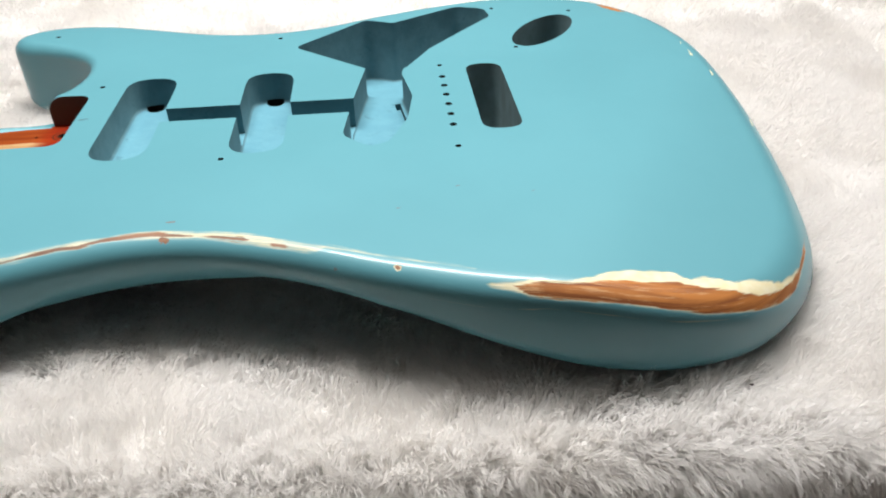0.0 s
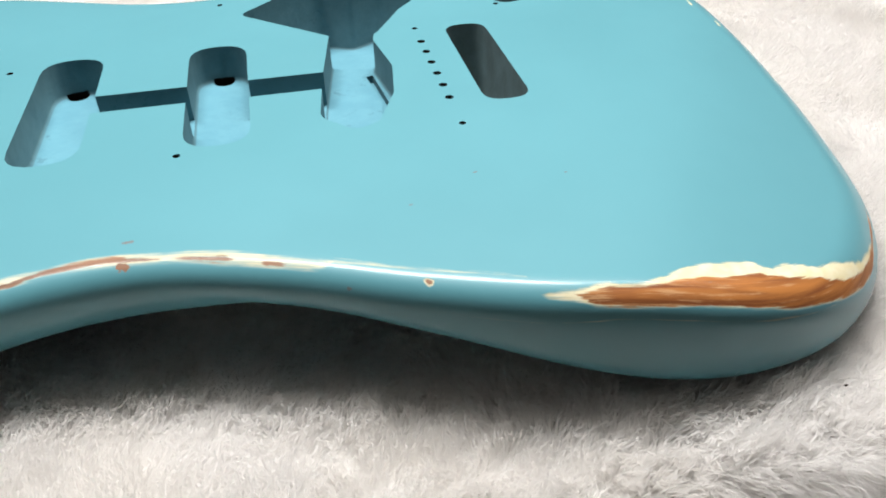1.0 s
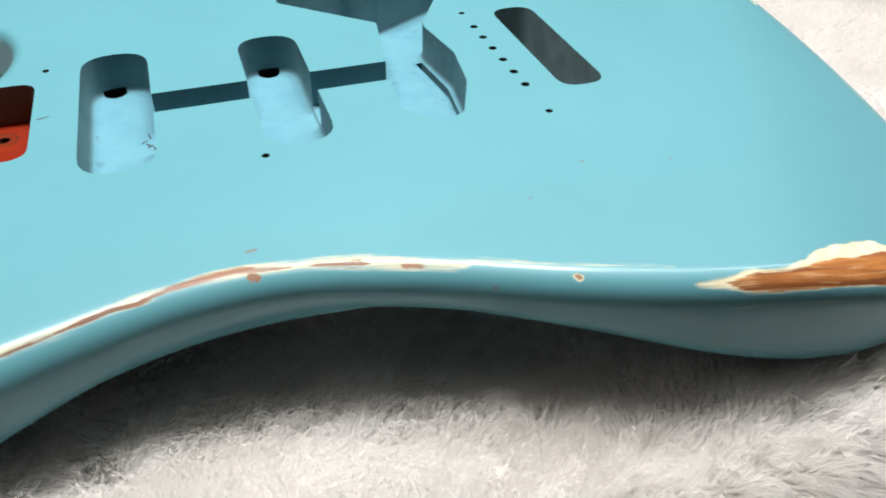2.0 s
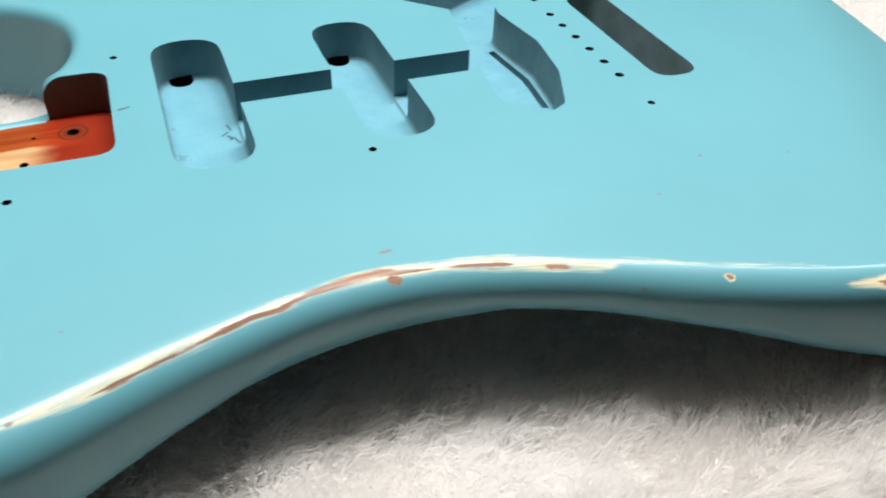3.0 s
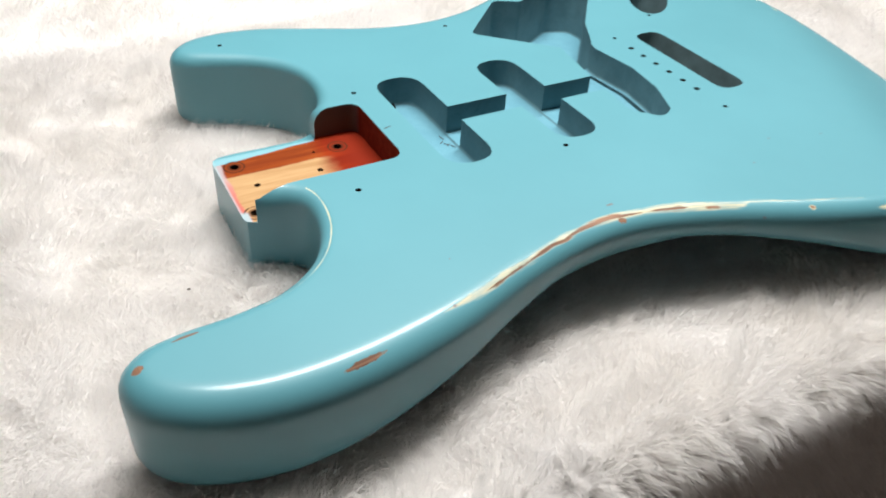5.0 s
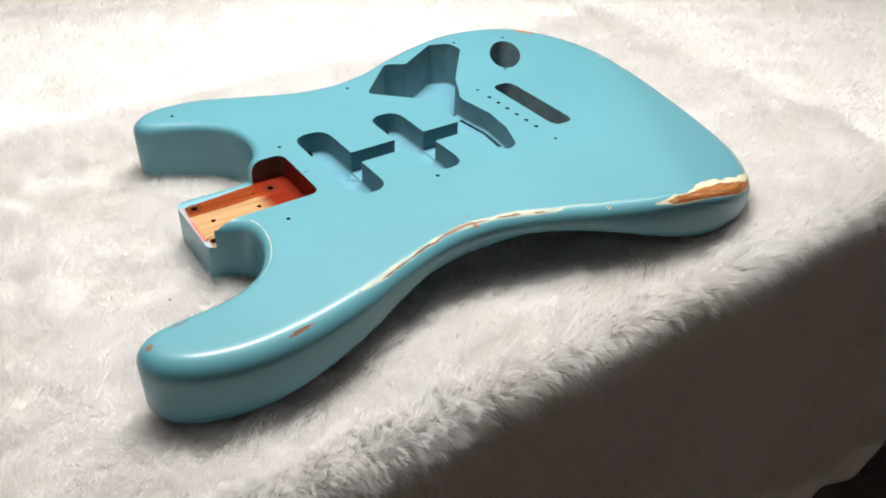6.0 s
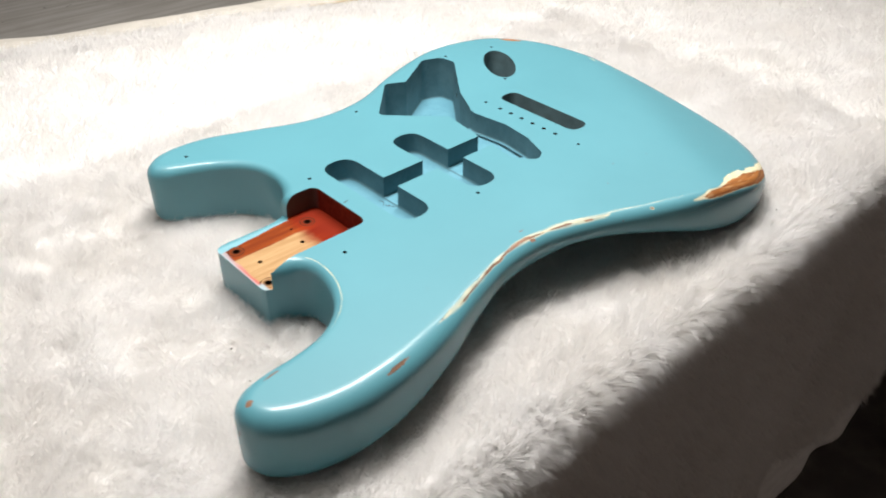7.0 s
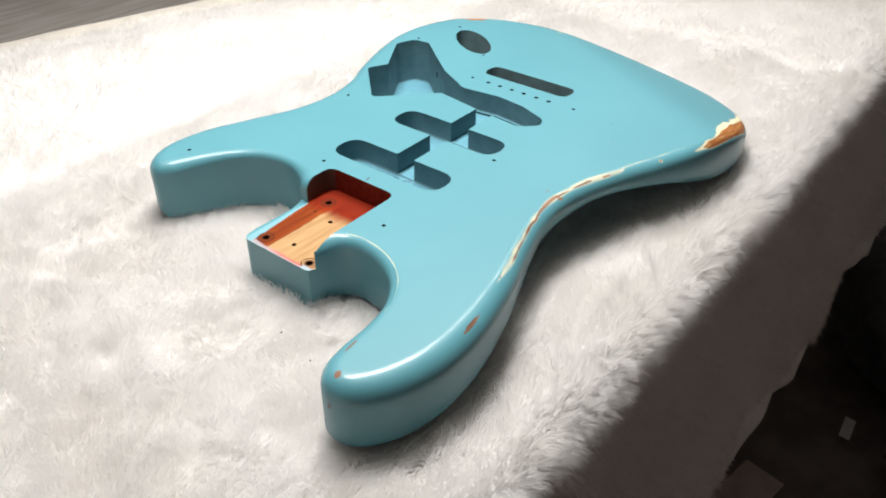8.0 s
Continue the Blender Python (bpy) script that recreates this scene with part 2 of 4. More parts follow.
    chips = [(-0.115, -0.1138, .0022, .0013, 0, 0, .0046, 1.3), (-0.030, -0.1400, .0011, .0008, 0, .0006, .0044, 0.9), (-0.241, -0.1415, .0086, .0013, -3, 0, .0070, 0.45),
             (-0.309, -0.1095, .0023, .0018, 20, 0, None, 0.4), (-0.2925, -0.095, .0060, .0006, 3, 0, .0008, 0.4), (0.123, 0.128, .0125, .0030, 0, 0, -.0002, 0.5)]
    for cx, cy, rx, ry, turn, rim_w, deep, amp in chips:
        w, c = spot(cx, cy, rx, ry, turn, rim_w, deep, amp)
        wood, cream = n.m("MAXIMUM", wood, w), n.m("MAXIMUM", cream, c)
    # small grey dents in the lacquer
    nick = 0.0
    for cx, cy, rx, ry, deep in ((-0.028, -0.099, .0011, .0006, None), (-0.004, -0.085, .0010, .0005, None), (0.025, -0.092, .0006, .0004, None), (-0.192, -0.102, .0006, .0004, None),
                                 (-0.1125, -0.0985, .0016, .0009, None), (-0.052, -0.132, .0009, .0008, .0090), (-0.199, -0.133, .0010, .0007, .0036)):
        nick = n.m("MAXIMUM", nick, spot(cx, cy, rx, ry, 12, .0003, deep, 0.9)[0])
    scuff = n.m("MAXIMUM", spot(-0.1712, -0.0015, .0024, .0006, 14, 0, None, 1.0)[0], spot(-0.3165, -0.109, .0012, .0032, 12, 0, .0230, 1.2)[0])
    # thin cream line round the bass cutaway, and worn dots along the tail
    inner = n.m("MULTIPLY", n.m("MULTIPLY", n.m("LESS_THAN", x, -0.2), n.m("LESS_THAN", y, -0.034)), n.m("GREATER_THAN", y, -0.097))
    ring = n.m("SUBTRACT", .00035, n.m("ABSOLUTE", n.m("SUBTRACT", across, .0019)))
    ring = n.step(n.m("ADD", ring, n.m("MULTIPLY", n.m("SUBTRACT", n.noise(55, 3), 0.5), .0012)), 0, .0004)
    cream = n.m("MAXIMUM", cream, n.m("MULTIPLY", n.m("MULTIPLY", ring, inner), 0.8))
    crack = n.m("SUBTRACT", .00022, n.m("ABSOLUTE", n.m("SUBTRACT", across, .0031)))
    crack = n.m("MULTIPLY", n.m("MULTIPLY", n.step(crack, 0, .0002), inner), n.m("LESS_THAN", x, -0.232))
    for cx, cy, rx, ry, deep in ((0.150, 0.046, .0056, .0006, -.0012), (0.152, 0.021, .0040, .0006, .0016), (0.152, -0.022, .0045, .0007, .0080), (0.150, 0.060, .0022, .0003, -.0004)):
        cream = n.m("MAXIMUM", cream, spot(cx, cy, rx, ry, 6, 0, deep, 1.0)[0])
    # faint long scratch low on the side of the lower bout
    low = n.m("MULTIPLY", n.m("MULTIPLY", n.m("GREATER_THAN", x, -0.02), n.m("LESS_THAN", x, 0.09)), n.m("LESS_THAN", y, -0.13))
    height = n.m("SUBTRACT", .0175, n.m("MULTIPLY", n.step(x, -0.006, 0.02), .0050))
    line = n.m("SUBTRACT", .0005, n.m("ABSOLUTE", n.m("SUBTRACT", across, height)))
    line = n.step(n.m("ADD", line, n.m("MULTIPLY", streak, .0022)), 0.0001, .0009)
    cream = n.m("MAXIMUM", cream, n.m("MULTIPLY", n.m("MULTIPLY", line, low), 0.5))
    lie = n.add("ShaderNodeCombineXYZ", X=n.m("MULTIPLY", along, 22.0), Y=n.m("MULTIPLY", across, 330.0), Z=0.0)
    grain = n.noise(1, 5, 0.6, lie.outputs[0], 0.5)
    tone = n.noise(9, 4)
    wood_c = n.mix(n.step(grain, 0.3, 0.72), (0.19, 0.052, 0.010, 1), (0.47, 0.175, 0.036, 1))
    wood_c = n.mix(n.m("MULTIPLY", n.step(n.m("ADD", streak, n.m("MULTIPLY", n.step(x, 0.085, 0.03), 0.10)), 0.08, 0.22), 0.7), wood_c, (0.62, 0.36, 0.17, 1))
    blue = n.mix(n.step(tone, 0.25, 0.75), tuple(0.95 * c for c in BLUE) + (1,), (BLUE[0] * 1.06, BLUE[1] * 1.03, BLUE[2] * 1.03, 1))
    cream_c = n.mix(n.step(n.noise(200, 3), 0.35, 0.7), CREAM, (0.78, 0.73, 0.53, 1))
    bleach = n.m("MULTIPLY", pale, 0.6)
    cream_c = n.mix(bleach, cream_c, (0.60, 0.55, 0.39, 1))
    wood_c = n.mix(n.m("MULTIPLY", n.m("LESS_THAN", x, -0.008), 0.88), wood_c, n.mix(n.step(grain, 0.3, 0.7), (0.105, 0.050, 0.030, 1), (0.27, 0.150, 0.098, 1)))
    col = n.mix(cream, blue, cream_c)
    col = n.mix(wood, col, wood_c)
    col = n.mix(n.m("MULTIPLY", nick, 0.85), col, (0.17, 0.16, 0.16, 1))
    col = n.mix(n.m("MAXIMUM", n.m("MULTIPLY", crack, 0.7), n.m("MULTIPLY", scuff, 0.85)), col, (0.05, 0.06, 0.06, 1))
    rough = n.m("ADD", n.m("MULTIPLY", n.noise(60, 4), 0.06), 0.47)
    rough = n.m("ADD", rough, n.m("MULTIPLY", n.m("MAXIMUM", wood, cream), 0.2))
    h = n.m("SUBTRACT", n.m("MULTIPLY", n.noise(420, 3), 0.012), n.m("ADD", n.m("MULTIPLY", cream, 0.3), n.m("MULTIPLY", wood, 0.4)))
    n.bump(n.m("ADD", h, n.m("MULTIPLY", n.m("MULTIPLY", grain, wood), 0.5)), 0.45, 0.0006)
    gloss = n.m("SUBTRACT", 0.5, n.m("MULTIPLY", n.m("MAXIMUM", wood, cream), 0.35))
    return n.done(col, rough, Specular_IOR_Level=0.45, Coat_Weight=gloss, Coat_Roughness=n.m("ADD", n.m("MULTIPLY", n.noise(45, 4), 0.05), 0.15))


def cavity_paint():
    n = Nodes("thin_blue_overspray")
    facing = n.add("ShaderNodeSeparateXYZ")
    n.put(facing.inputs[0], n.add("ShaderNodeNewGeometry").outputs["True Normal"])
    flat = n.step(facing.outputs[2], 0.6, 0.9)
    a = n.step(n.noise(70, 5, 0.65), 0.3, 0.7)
    # walls a darker, greyer blue than the upward-facing floors
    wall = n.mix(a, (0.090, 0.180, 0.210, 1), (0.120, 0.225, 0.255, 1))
    floor_tone = n.mix(a, (0.115, 0.295, 0.375, 1), (0.135, 0.33, 0.41, 1))
    col = n.mix(flat, wall, floor_tone)
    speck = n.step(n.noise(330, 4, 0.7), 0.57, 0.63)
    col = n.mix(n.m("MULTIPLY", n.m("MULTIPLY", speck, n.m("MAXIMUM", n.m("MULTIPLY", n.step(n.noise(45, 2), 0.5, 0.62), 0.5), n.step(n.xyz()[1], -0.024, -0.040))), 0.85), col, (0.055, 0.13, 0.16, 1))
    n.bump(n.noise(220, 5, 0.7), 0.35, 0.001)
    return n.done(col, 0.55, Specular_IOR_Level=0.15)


NECK_SCREWS = [(-241.5, 17.8), (-190, 16.2), (-243.8, -21.5), (-191, -20)]


def pocket_wood():
    n = Nodes("stained_pocket_wood")
    x, y, z = n.xyz()
    grain = n.noise(1, 6, 0.6, n.stretch(22, 260, 260), 0.5)
    wob = n.m("SUBTRACT", n.noise(60, 3), 0.5)
    bare = n.mix(n.step(grain, 0.3, 0.7), (0.39, 0.225, 0.10, 1), (0.51, 0.325, 0.16, 1))
    orange = n.mix(n.step(grain, 0.3, 0.7), (0.18, 0.030, 0.006, 1), (0.31, 0.064, 0.011, 1))
    side = n.step(n.m("ADD", y, n.m("MULTIPLY", wob, .004)), .009, .0105)
    pale = n.m("MULTIPLY", n.step(n.m("SUBTRACT", n.m("ADD", y, n.m("MULTIPLY", wob, .0015)), n.m("MULTIPLY", n.step(x, -.255, -.196), .0042)), .0213, .0218), n.m("LESS_THAN", x, -.1985))
    end_c = n.mix(n.step(grain, 0.3, 0.7), (0.17, 0.011, 0.002, 1), (0.27, 0.026, 0.004, 1))
    end = n.step(n.m("ADD", x, n.m("MULTIPLY", wob, .012)), -.206, -.194)
    front = n.step(n.m("ADD", x, n.m("MULTIPLY", wob, .004)), -.2466, -.2482)
    col = n.mix(end, n.mix(side, bare, orange), end_c)
    lip = n.mix(n.step(n.m("ADD", y, n.m("MULTIPLY", wob, .02)), -.012, .020), (0.55, 0.13, 0.12, 1), (0.42, 0.40, 0.42, 1))
    col = n.mix(n.m("MULTIPLY", front, 0.85), col, lip)
    col = n.mix(n.m("MULTIPLY", n.step(n.m("ADD", x, n.m("MULTIPLY", wob, .01)), -.200, -.182), 0.85), col, (0.20, 0.018, 0.006, 1))
    col = n.mix(pale, col, (0.22, 0.44, 0.50, 1))
    heel_corner = n.m("MULTIPLY", n.step(x, -.2462, -.2475), n.step(y, -.0185, -.0215))
    wall = n.step(z, .0290, .0294)
    col = n.mix(wall, col, n.mix(n.step(grain, 0.3, 0.7), (0.15, 0.020, 0.011, 1), (0.22, 0.034, 0.018, 1)))
    for px, py in NECK_SCREWS:
        d = n.m("SQRT", n.m("ADD", n.m("POWER", n.m("SUBTRACT", x, px / 1000), 2.0), n.m("POWER", n.m("SUBTRACT", y, py / 1000), 2.0)))
        d = n.m("ADD", d, n.m("MULTIPLY", wob, .0012))
        mark = n.m("MULTIPLY", n.step(n.m("ABSOLUTE", n.m("SUBTRACT", d, .0046)), .0007, .0002), n.m("MULTIPLY", n.step(n.noise(150, 2), 0.28, 0.42), 0.95))
        col = n.mix(n.m("MAXIMUM", mark, n.m("MULTIPLY", n.step(d, .0038, .0026), 0.75)), col, (0.07, 0.02, 0.008, 1))
    col = n.mix(heel_corner, col, (0.36, 0.45, 0.48, 1))
    col = n.mix(n.m("MULTIPLY", n.step(x, -.2488, -.2493), 0.5), col, (0.34, 0.50, 0.55, 1))
    dusk = n.m("MULTIPLY", n.m("MULTIPLY", wall, n.step(y, .022, .026)), n.step(x, -.168, -.172))
    col = n.mix(dusk, col, (0.120, 0.115, 0.120, 1))
    n.bump(grain, 0.25, 0.0006)
    return n.done(col, 0.6, Specular_IOR_Level=0.08)


def worn_board():
    """A scuffed grey board: long faint streaks, dull blotches and a few dark specks."""
    n = Nodes("grey_worn_tabletop")
    streak = n.noise(1, 5, 0.6, n.stretch(9, 120, 40), 0.3)
    blotch = n.noise(11, 4)
    col = n.mix(n.step(streak, 0.3, 0.7), (0.165, 0.152, 0.135, 1), (0.235, 0.222, 0.205, 1))
    col = n.mix(n.m("MULTIPLY", n.step(blotch, 0.5, 0.7), 0.5), col, (0.15, 0.135, 0.12, 1))
    col = n.mix(n.m("MULTIPLY", n.step(n.noise(70, 2), 0.70, 0.74), 0.8), col, (0.05, 0.045, 0.04, 1))
    n.bump(streak, 0.15, 0.0008)
    return n.done(col, 0.62)


def fur_mat():
    n = Nodes("white_plush_pile")
    a = n.noise(14, 4)
    b = n.noise(90, 3)
    col = n.mix(n.step(a, 0.3, 0.7), (0.925, 0.910, 0.893, 1), (0.955, 0.945, 0.937, 1))
    col = n.mix(n.m("MULTIPLY", n.step(b, 0.5, 0.8), 0.25), col, (0.88, 0.86, 0.84, 1))
    n.put(n.bsdf.inputs["Base Color"], col)
    n.bsdf.inputs["Roughness"].default_value = 0.55
    n.bsdf.inputs["Specular IOR Level"].default_value = 0.25
    tr = n.add("ShaderNodeBsdfTranslucent", Color=col)
    mx = n.add("ShaderNodeMixShader")
    mx.inputs[0].default_value = 0.66
    n.tree.links.new(n.bsdf.outputs[0], mx.inputs[1])
    n.tree.links.new(tr.outputs[0], mx.inputs[2])
    n.tree.links.new(mx.outputs[0], n.out.inputs[0])
    return n.mat


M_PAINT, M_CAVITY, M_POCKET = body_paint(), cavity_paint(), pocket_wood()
M_HOLE = plain("dark_drilled_wood", (0.035, 0.022, 0.016), 0.8)
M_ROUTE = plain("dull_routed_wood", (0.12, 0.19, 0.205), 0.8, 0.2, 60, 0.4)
M_FUR = fur_mat()
M_BACK = plain("woven_blanket_backing", (0.86, 0.85, 0.83), 0.9, 0.06, 60, 0.4)
M_HEM = plain("cream_blanket_hem", (0.66, 0.615, 0.545), 0.85, 0.08, 50, 0.4)
# edge colour and shade of the hem's inner side, painted as tan
M_HEM_EDGE = plain("tan_hem_edge_shade", (0.62, 0.50, 0.33), 0.85, 0.1, 50, 0.3)
M_TABLE = worn_board()
M_FLOOR = plain("dark_floor", (0.15, 0.120, 0.105), 0.6, 0.3, 10, 0.2)
M_WALL = plain("grey_painted_wall", (0.52, 0.455, 0.415), 0.85, 0.06, 6, 0.2)
# unseen; kept this pale to bounce fill into the shadows
M_CEIL = plain("pale_ceiling", (0.78, 0.765, 0.75), 0.9, 0.05, 6, 0.2)
M_METAL = plain("brushed_table_frame", (0.12, 0.12, 0.12), 0.45, 0.1, 30, 0.1)
M_CLOTH = plain("grey_brown_cardboard", (0.45, 0.385, 0.35), 0.9, 0.1, 30, 0.3)
M_TAG = plain("white_label_card", (0.7, 0.7, 0.68), 0.7, 0.04, 60, 0.05)
M_DARKCLOTH = plain("black_bag_fabric", (0.045, 0.043, 0.044), 0.8, 0.3, 30, 0.4)


# ---- mesh helpers ----
def mesh_of(name, verts, faces, mat, smooth=False):
    me = bpy.data.meshes.new(name)
    me.from_pydata([tuple(v) for v in verts], [], faces)
    me.update()
    for mm in (mat if isinstance(mat, (list, tuple)) else [mat]):
        me.materials.append(mm)
    if smooth:
        me.shade_smooth()
    return me


def part(name, bm, material, parent, label="", smooth=False):
    me = bpy.data.meshes.new(name)
    bm.to_mesh(me)
    bm.free()
    me.materials.append(material)
    if smooth:
        me.shade_smooth()
        me.set_sharp_from_angle(angle=radians(40))
    ob = new(name, me)
    ob.parent = parent
    return tagged(ob, label)


def thing(name, label, category, group="", kind="", at=(0, 0, 0)):
    ob = new(name)
    ob.empty_display_size = 0.05
    ob.location = at
    return tagged(ob, label, category, group, kind)


def box(bm, lo, hi, bevel=0.0):
    """A box between two corners, its edges bevelled."""
    geo = bmesh.ops.create_cube(bm, size=1)["verts"]
    size = [h - l for l, h in zip(lo, hi)]
    mid = [(h + l) / 2 for l, h in zip(lo, hi)]
    for v in geo:
        v.co = [v.co[i] * size[i] + mid[i] for i in range(3)]
    if bevel:
        es = list({e for v in geo for e in v.link_edges})
        bmesh.ops.bevel(bm, geom=es, offset=bevel, segments=3, affect="EDGES", profile=0.5)
    return bm


# ---- room ----
# walls and ceiling are unseen: added to close the room and bounce light
ROOM = (-2.2, 2.4, -2.0, 2.2, -0.75, 1.85)


def room_wall(name, lo, hi, mat):
    bm = box(bmesh.new(), lo, hi)
    me = bpy.data.meshes.new(name)
    bm.to_mesh(me)
    bm.free()
    me.materials.append(mat)
    return tagged(new(name, me), kind="structure")


x0, x1, y0, y1, z0, z1 = ROOM
room_wall("floor", (x0, y0, z0 - 0.1), (x1, y1, z0), M_FLOOR)
room_wall("ceiling", (x0, y0, z1), (x1, y1, z1 + 0.1), M_CEIL)
room_wall("wall_west", (x0 - 0.1, y0, z0), (x0, y1, z1), M_WALL)
room_wall("wall_east", (x1, y0, z0), (x1 + 0.1, y1, z1), M_WALL)
room_wall("wall_south", (x0, y0 - 0.1, z0), (x1, y0, z1), M_WALL)
room_wall("wall_north", (x0, y1, z0), (x1, y1 + 0.1, z1), M_WALL)

# ---- table ----
BASE = -0.005          # where the blanket's backing lies
EDGE = -0.180          # the table's front edge
table = thing("work_table", "grey worn table top on dark metal legs", "table", at=(0.1, 0.4, -0.75))
for nm, lo, hi, mat, bev in [("tabletop", (-1.0, EDGE + 0.004, BASE - 0.034), (1.15, 1.15, BASE - 0.004), M_TABLE, 0.004)] + [
        ("leg", (lx, ly, -0.75), (lx + 0.05, ly + 0.05, BASE - 0.036), M_METAL, 0.004) for lx in (-0.95, 1.05) for ly in (-0.1, 1.05)]:
    ob = part(nm, box(bmesh.new(), lo, hi, bev), mat, table)
    ob.matrix_parent_inverse = Matrix.Translation((-0.1, -0.4, 0.75))

# ---- guitar body ----
def body_mesh():
    from mathutils.geometry import delaunay_2d_cdt
    n, verts, across, along, faces = len(rim), [], [], [], []
    angles = np.radians(np.linspace(0, 90, 9))
    under = np.minimum(radius, 0.010)
    rings = []

    def ring(inset, z, a):
        start = len(verts)
        p = rim + inward * inset[:, None]
        for i in range(n):
            verts.append((p[i, 0], p[i, 1], z(p)[i] if callable(z) else z[i]))
            across.append(a[i])
            along.append(run[i])
        rings.append(start)

    for th in angles[::-1]:      # back, from its flat to the side
        ins = under * (1 - math.cos(th))
        p = rim + inward * ins[:, None]
        ring(ins, belly_rise(p[:, 0], p[:, 1]) + under * (1 - math.sin(th)), np.full(n, 0.05))
    for th in angles:            # side to the flat of the top
        ins = radius * (1 - math.cos(th))
        p = rim + inward * ins[:, None]
        ring(ins, TOP - arm_drop(p[:, 0], p[:, 1]) - radius * (1 - math.sin(th)), radius * (math.pi / 2 - th))
    ins = radius + 0.0012
    p = rim + inward * ins[:, None]
    ring(ins, TOP - arm_drop(p[:, 0], p[:, 1]), np.full(n, -0.0012))
    for a, b in zip(rings, rings[1:]):
        for i in range(n):
            j = (i + 1) % n
            faces.append((a + i, a + j, b + j, b + i))

    def fill(start, up):
        loop = np.array([verts[start + i][:2] for i in range(n)])
        gx, gy = np.meshgrid(np.arange(-0.325, 0.145, 0.007), np.arange(-0.16, 0.161, 0.007))
        g = np.stack([gx.ravel(), gy.ravel()], 1)
        g = g[inside(loop, g)]
        far = distance(loop, g)
        g, far = g[far > 0.003], far[far > 0.003]
        pts = [Vector(q) for q in np.vstack([loop, g])]
        vs, es, fs, ov, oe, of = delaunay_2d_cdt(pts, [], [list(range(n))], 1, 1e-7)
        index = {}
        for k, src in enumerate(ov):
            if src and src[0] < n:
                index[k] = start + src[0]
            else:
                x, y = vs[k]
                d = far[src[0] - n] if src else 0.0
                z = TOP - arm_drop(x, y) if up else float(belly_rise(x, y))
                index[k] = len(verts)
                verts.append((x, y, float(z)))
                across.append(-0.0012 - d if up else 0.05)
                along.append(run[np.argmin(np.hypot(loop[:, 0] - x, loop[:, 1] - y))])
        for f in fs:
            f = [index[k] for k in f]
            a, b, c = (verts[k] for k in f[:3])
            ccw = (b[0] - a[0]) * (c[1] - a[1]) - (b[1] - a[1]) * (c[0] - a[0]) > 0
            faces.append(f if ccw == up else f[::-1])

    fill(rings[-1], True)
    fill(rings[0], False)
    me = mesh_of("body", verts, faces, [M_PAINT, M_CAVITY, M_POCKET, M_HOLE, M_ROUTE], True)
    uv = me.uv_layers.new(name="edge")
    for l in me.loops:
        uv.data[l.index].uv = (along[l.vertex_index], across[l.vertex_index])
    return me


def rounded(points, r, steps=5):
    """A polygon with its corners rounded; points in millimetres, a corner may bring its own radius."""
    out, k = [], len(points)
    for i in range(k):
        a, b, c = (np.array(points[(i + d) % k][:2], float) for d in (-1, 0, 1))
        rr = points[i][2] if len(points[i]) > 2 else r
        u, v = (a - b) / np.linalg.norm(a - b), (c - b) / np.linalg.norm(c - b)
        ang = math.acos(max(-0.9999, min(0.9999, float(u @ v))))
        d = min(rr / math.tan(ang / 2), 0.49 * np.linalg.norm(a - b), 0.49 * np.linalg.norm(c - b))
        p, q = b + u * d, b + v * d
        for t in np.linspace(0, 1, steps + 1):
            out.append(((1 - t) ** 2 * p + 2 * t * (1 - t) * b + t * t * q) / 1000)
    return out


def prism(bm, loop, lo, hi, slot, fillet=0.0):
    """A closed prism over a loop, its lower edge rounded by fillet, all its faces in one material slot."""
    p = np.array(loop)
    side = np.roll(p, -1, 0) - p
    side /= np.linalg.norm(side, axis=1)[:, None] + 1e-12
    turn = side + np.roll(side, 1, 0)
    turn /= np.linalg.norm(turn, axis=1)[:, None] + 1e-12
    inner = np.stack([-turn[:, 1], turn[:, 0]], 1)
    steps = [(0.0, hi)] + ([(fillet * (1 - math.cos(a)), lo + fillet * (1 - math.sin(a))) for a in np.radians((0, 30, 60, 90))] if fillet else [(0.0, lo)])
    rings = [[bm.verts.new((*(q + d * inset), z)) for q, d in zip(p, inner)] for inset, z in steps]
    fs = [bm.faces.new(rings[0]), bm.faces.new(rings[-1][::-1])]
    for top, bot in zip(rings, rings[1:]):
        for i in range(len(loop)):
            j = (i + 1) % len(loop)
            fs.append(bm.faces.new((bot[i], bot[j], top[j], top[i])))
    for f in fs:
        f.material_index = slot


def disc(cx, cy, r, n=16, ry=None, turn=0.0):
    c, s = math.cos(radians(turn)), math.sin(radians(turn))
    out = []
    for i in range(n):
        a, b = r * math.cos(2 * math.pi * i / n), (ry or r) * math.sin(2 * math.pi * i / n)
        out.append(((cx + a * c - b * s) / 1000, (cy + a * s + b * c) / 1000))
    return out


def ccw(loop):
    area = sum(a[0] * b[1] - b[0] * a[1] for a, b in zip(loop, loop[1:] + loop[:1]))
    return loop if area > 0 else loop[::-1]


SLOT = TOP - 0.0160      # floor of the pickup routes
DEEP = TOP - 0.0375      # floor of the control cavity
POCKET = TOP - 0.0158    # floor of the neck pocket
NECK_SLOT = rounded([(-159.5, -45.5), (-134.5, -45.5), (-134.5, 44.5), (-159.5, 44.5)], 13)
MID_SLOT = rounded([(-99.5, -46), (-75.5, -46), (-75.5, 43.5), (-99.5, 43.5)], 13)
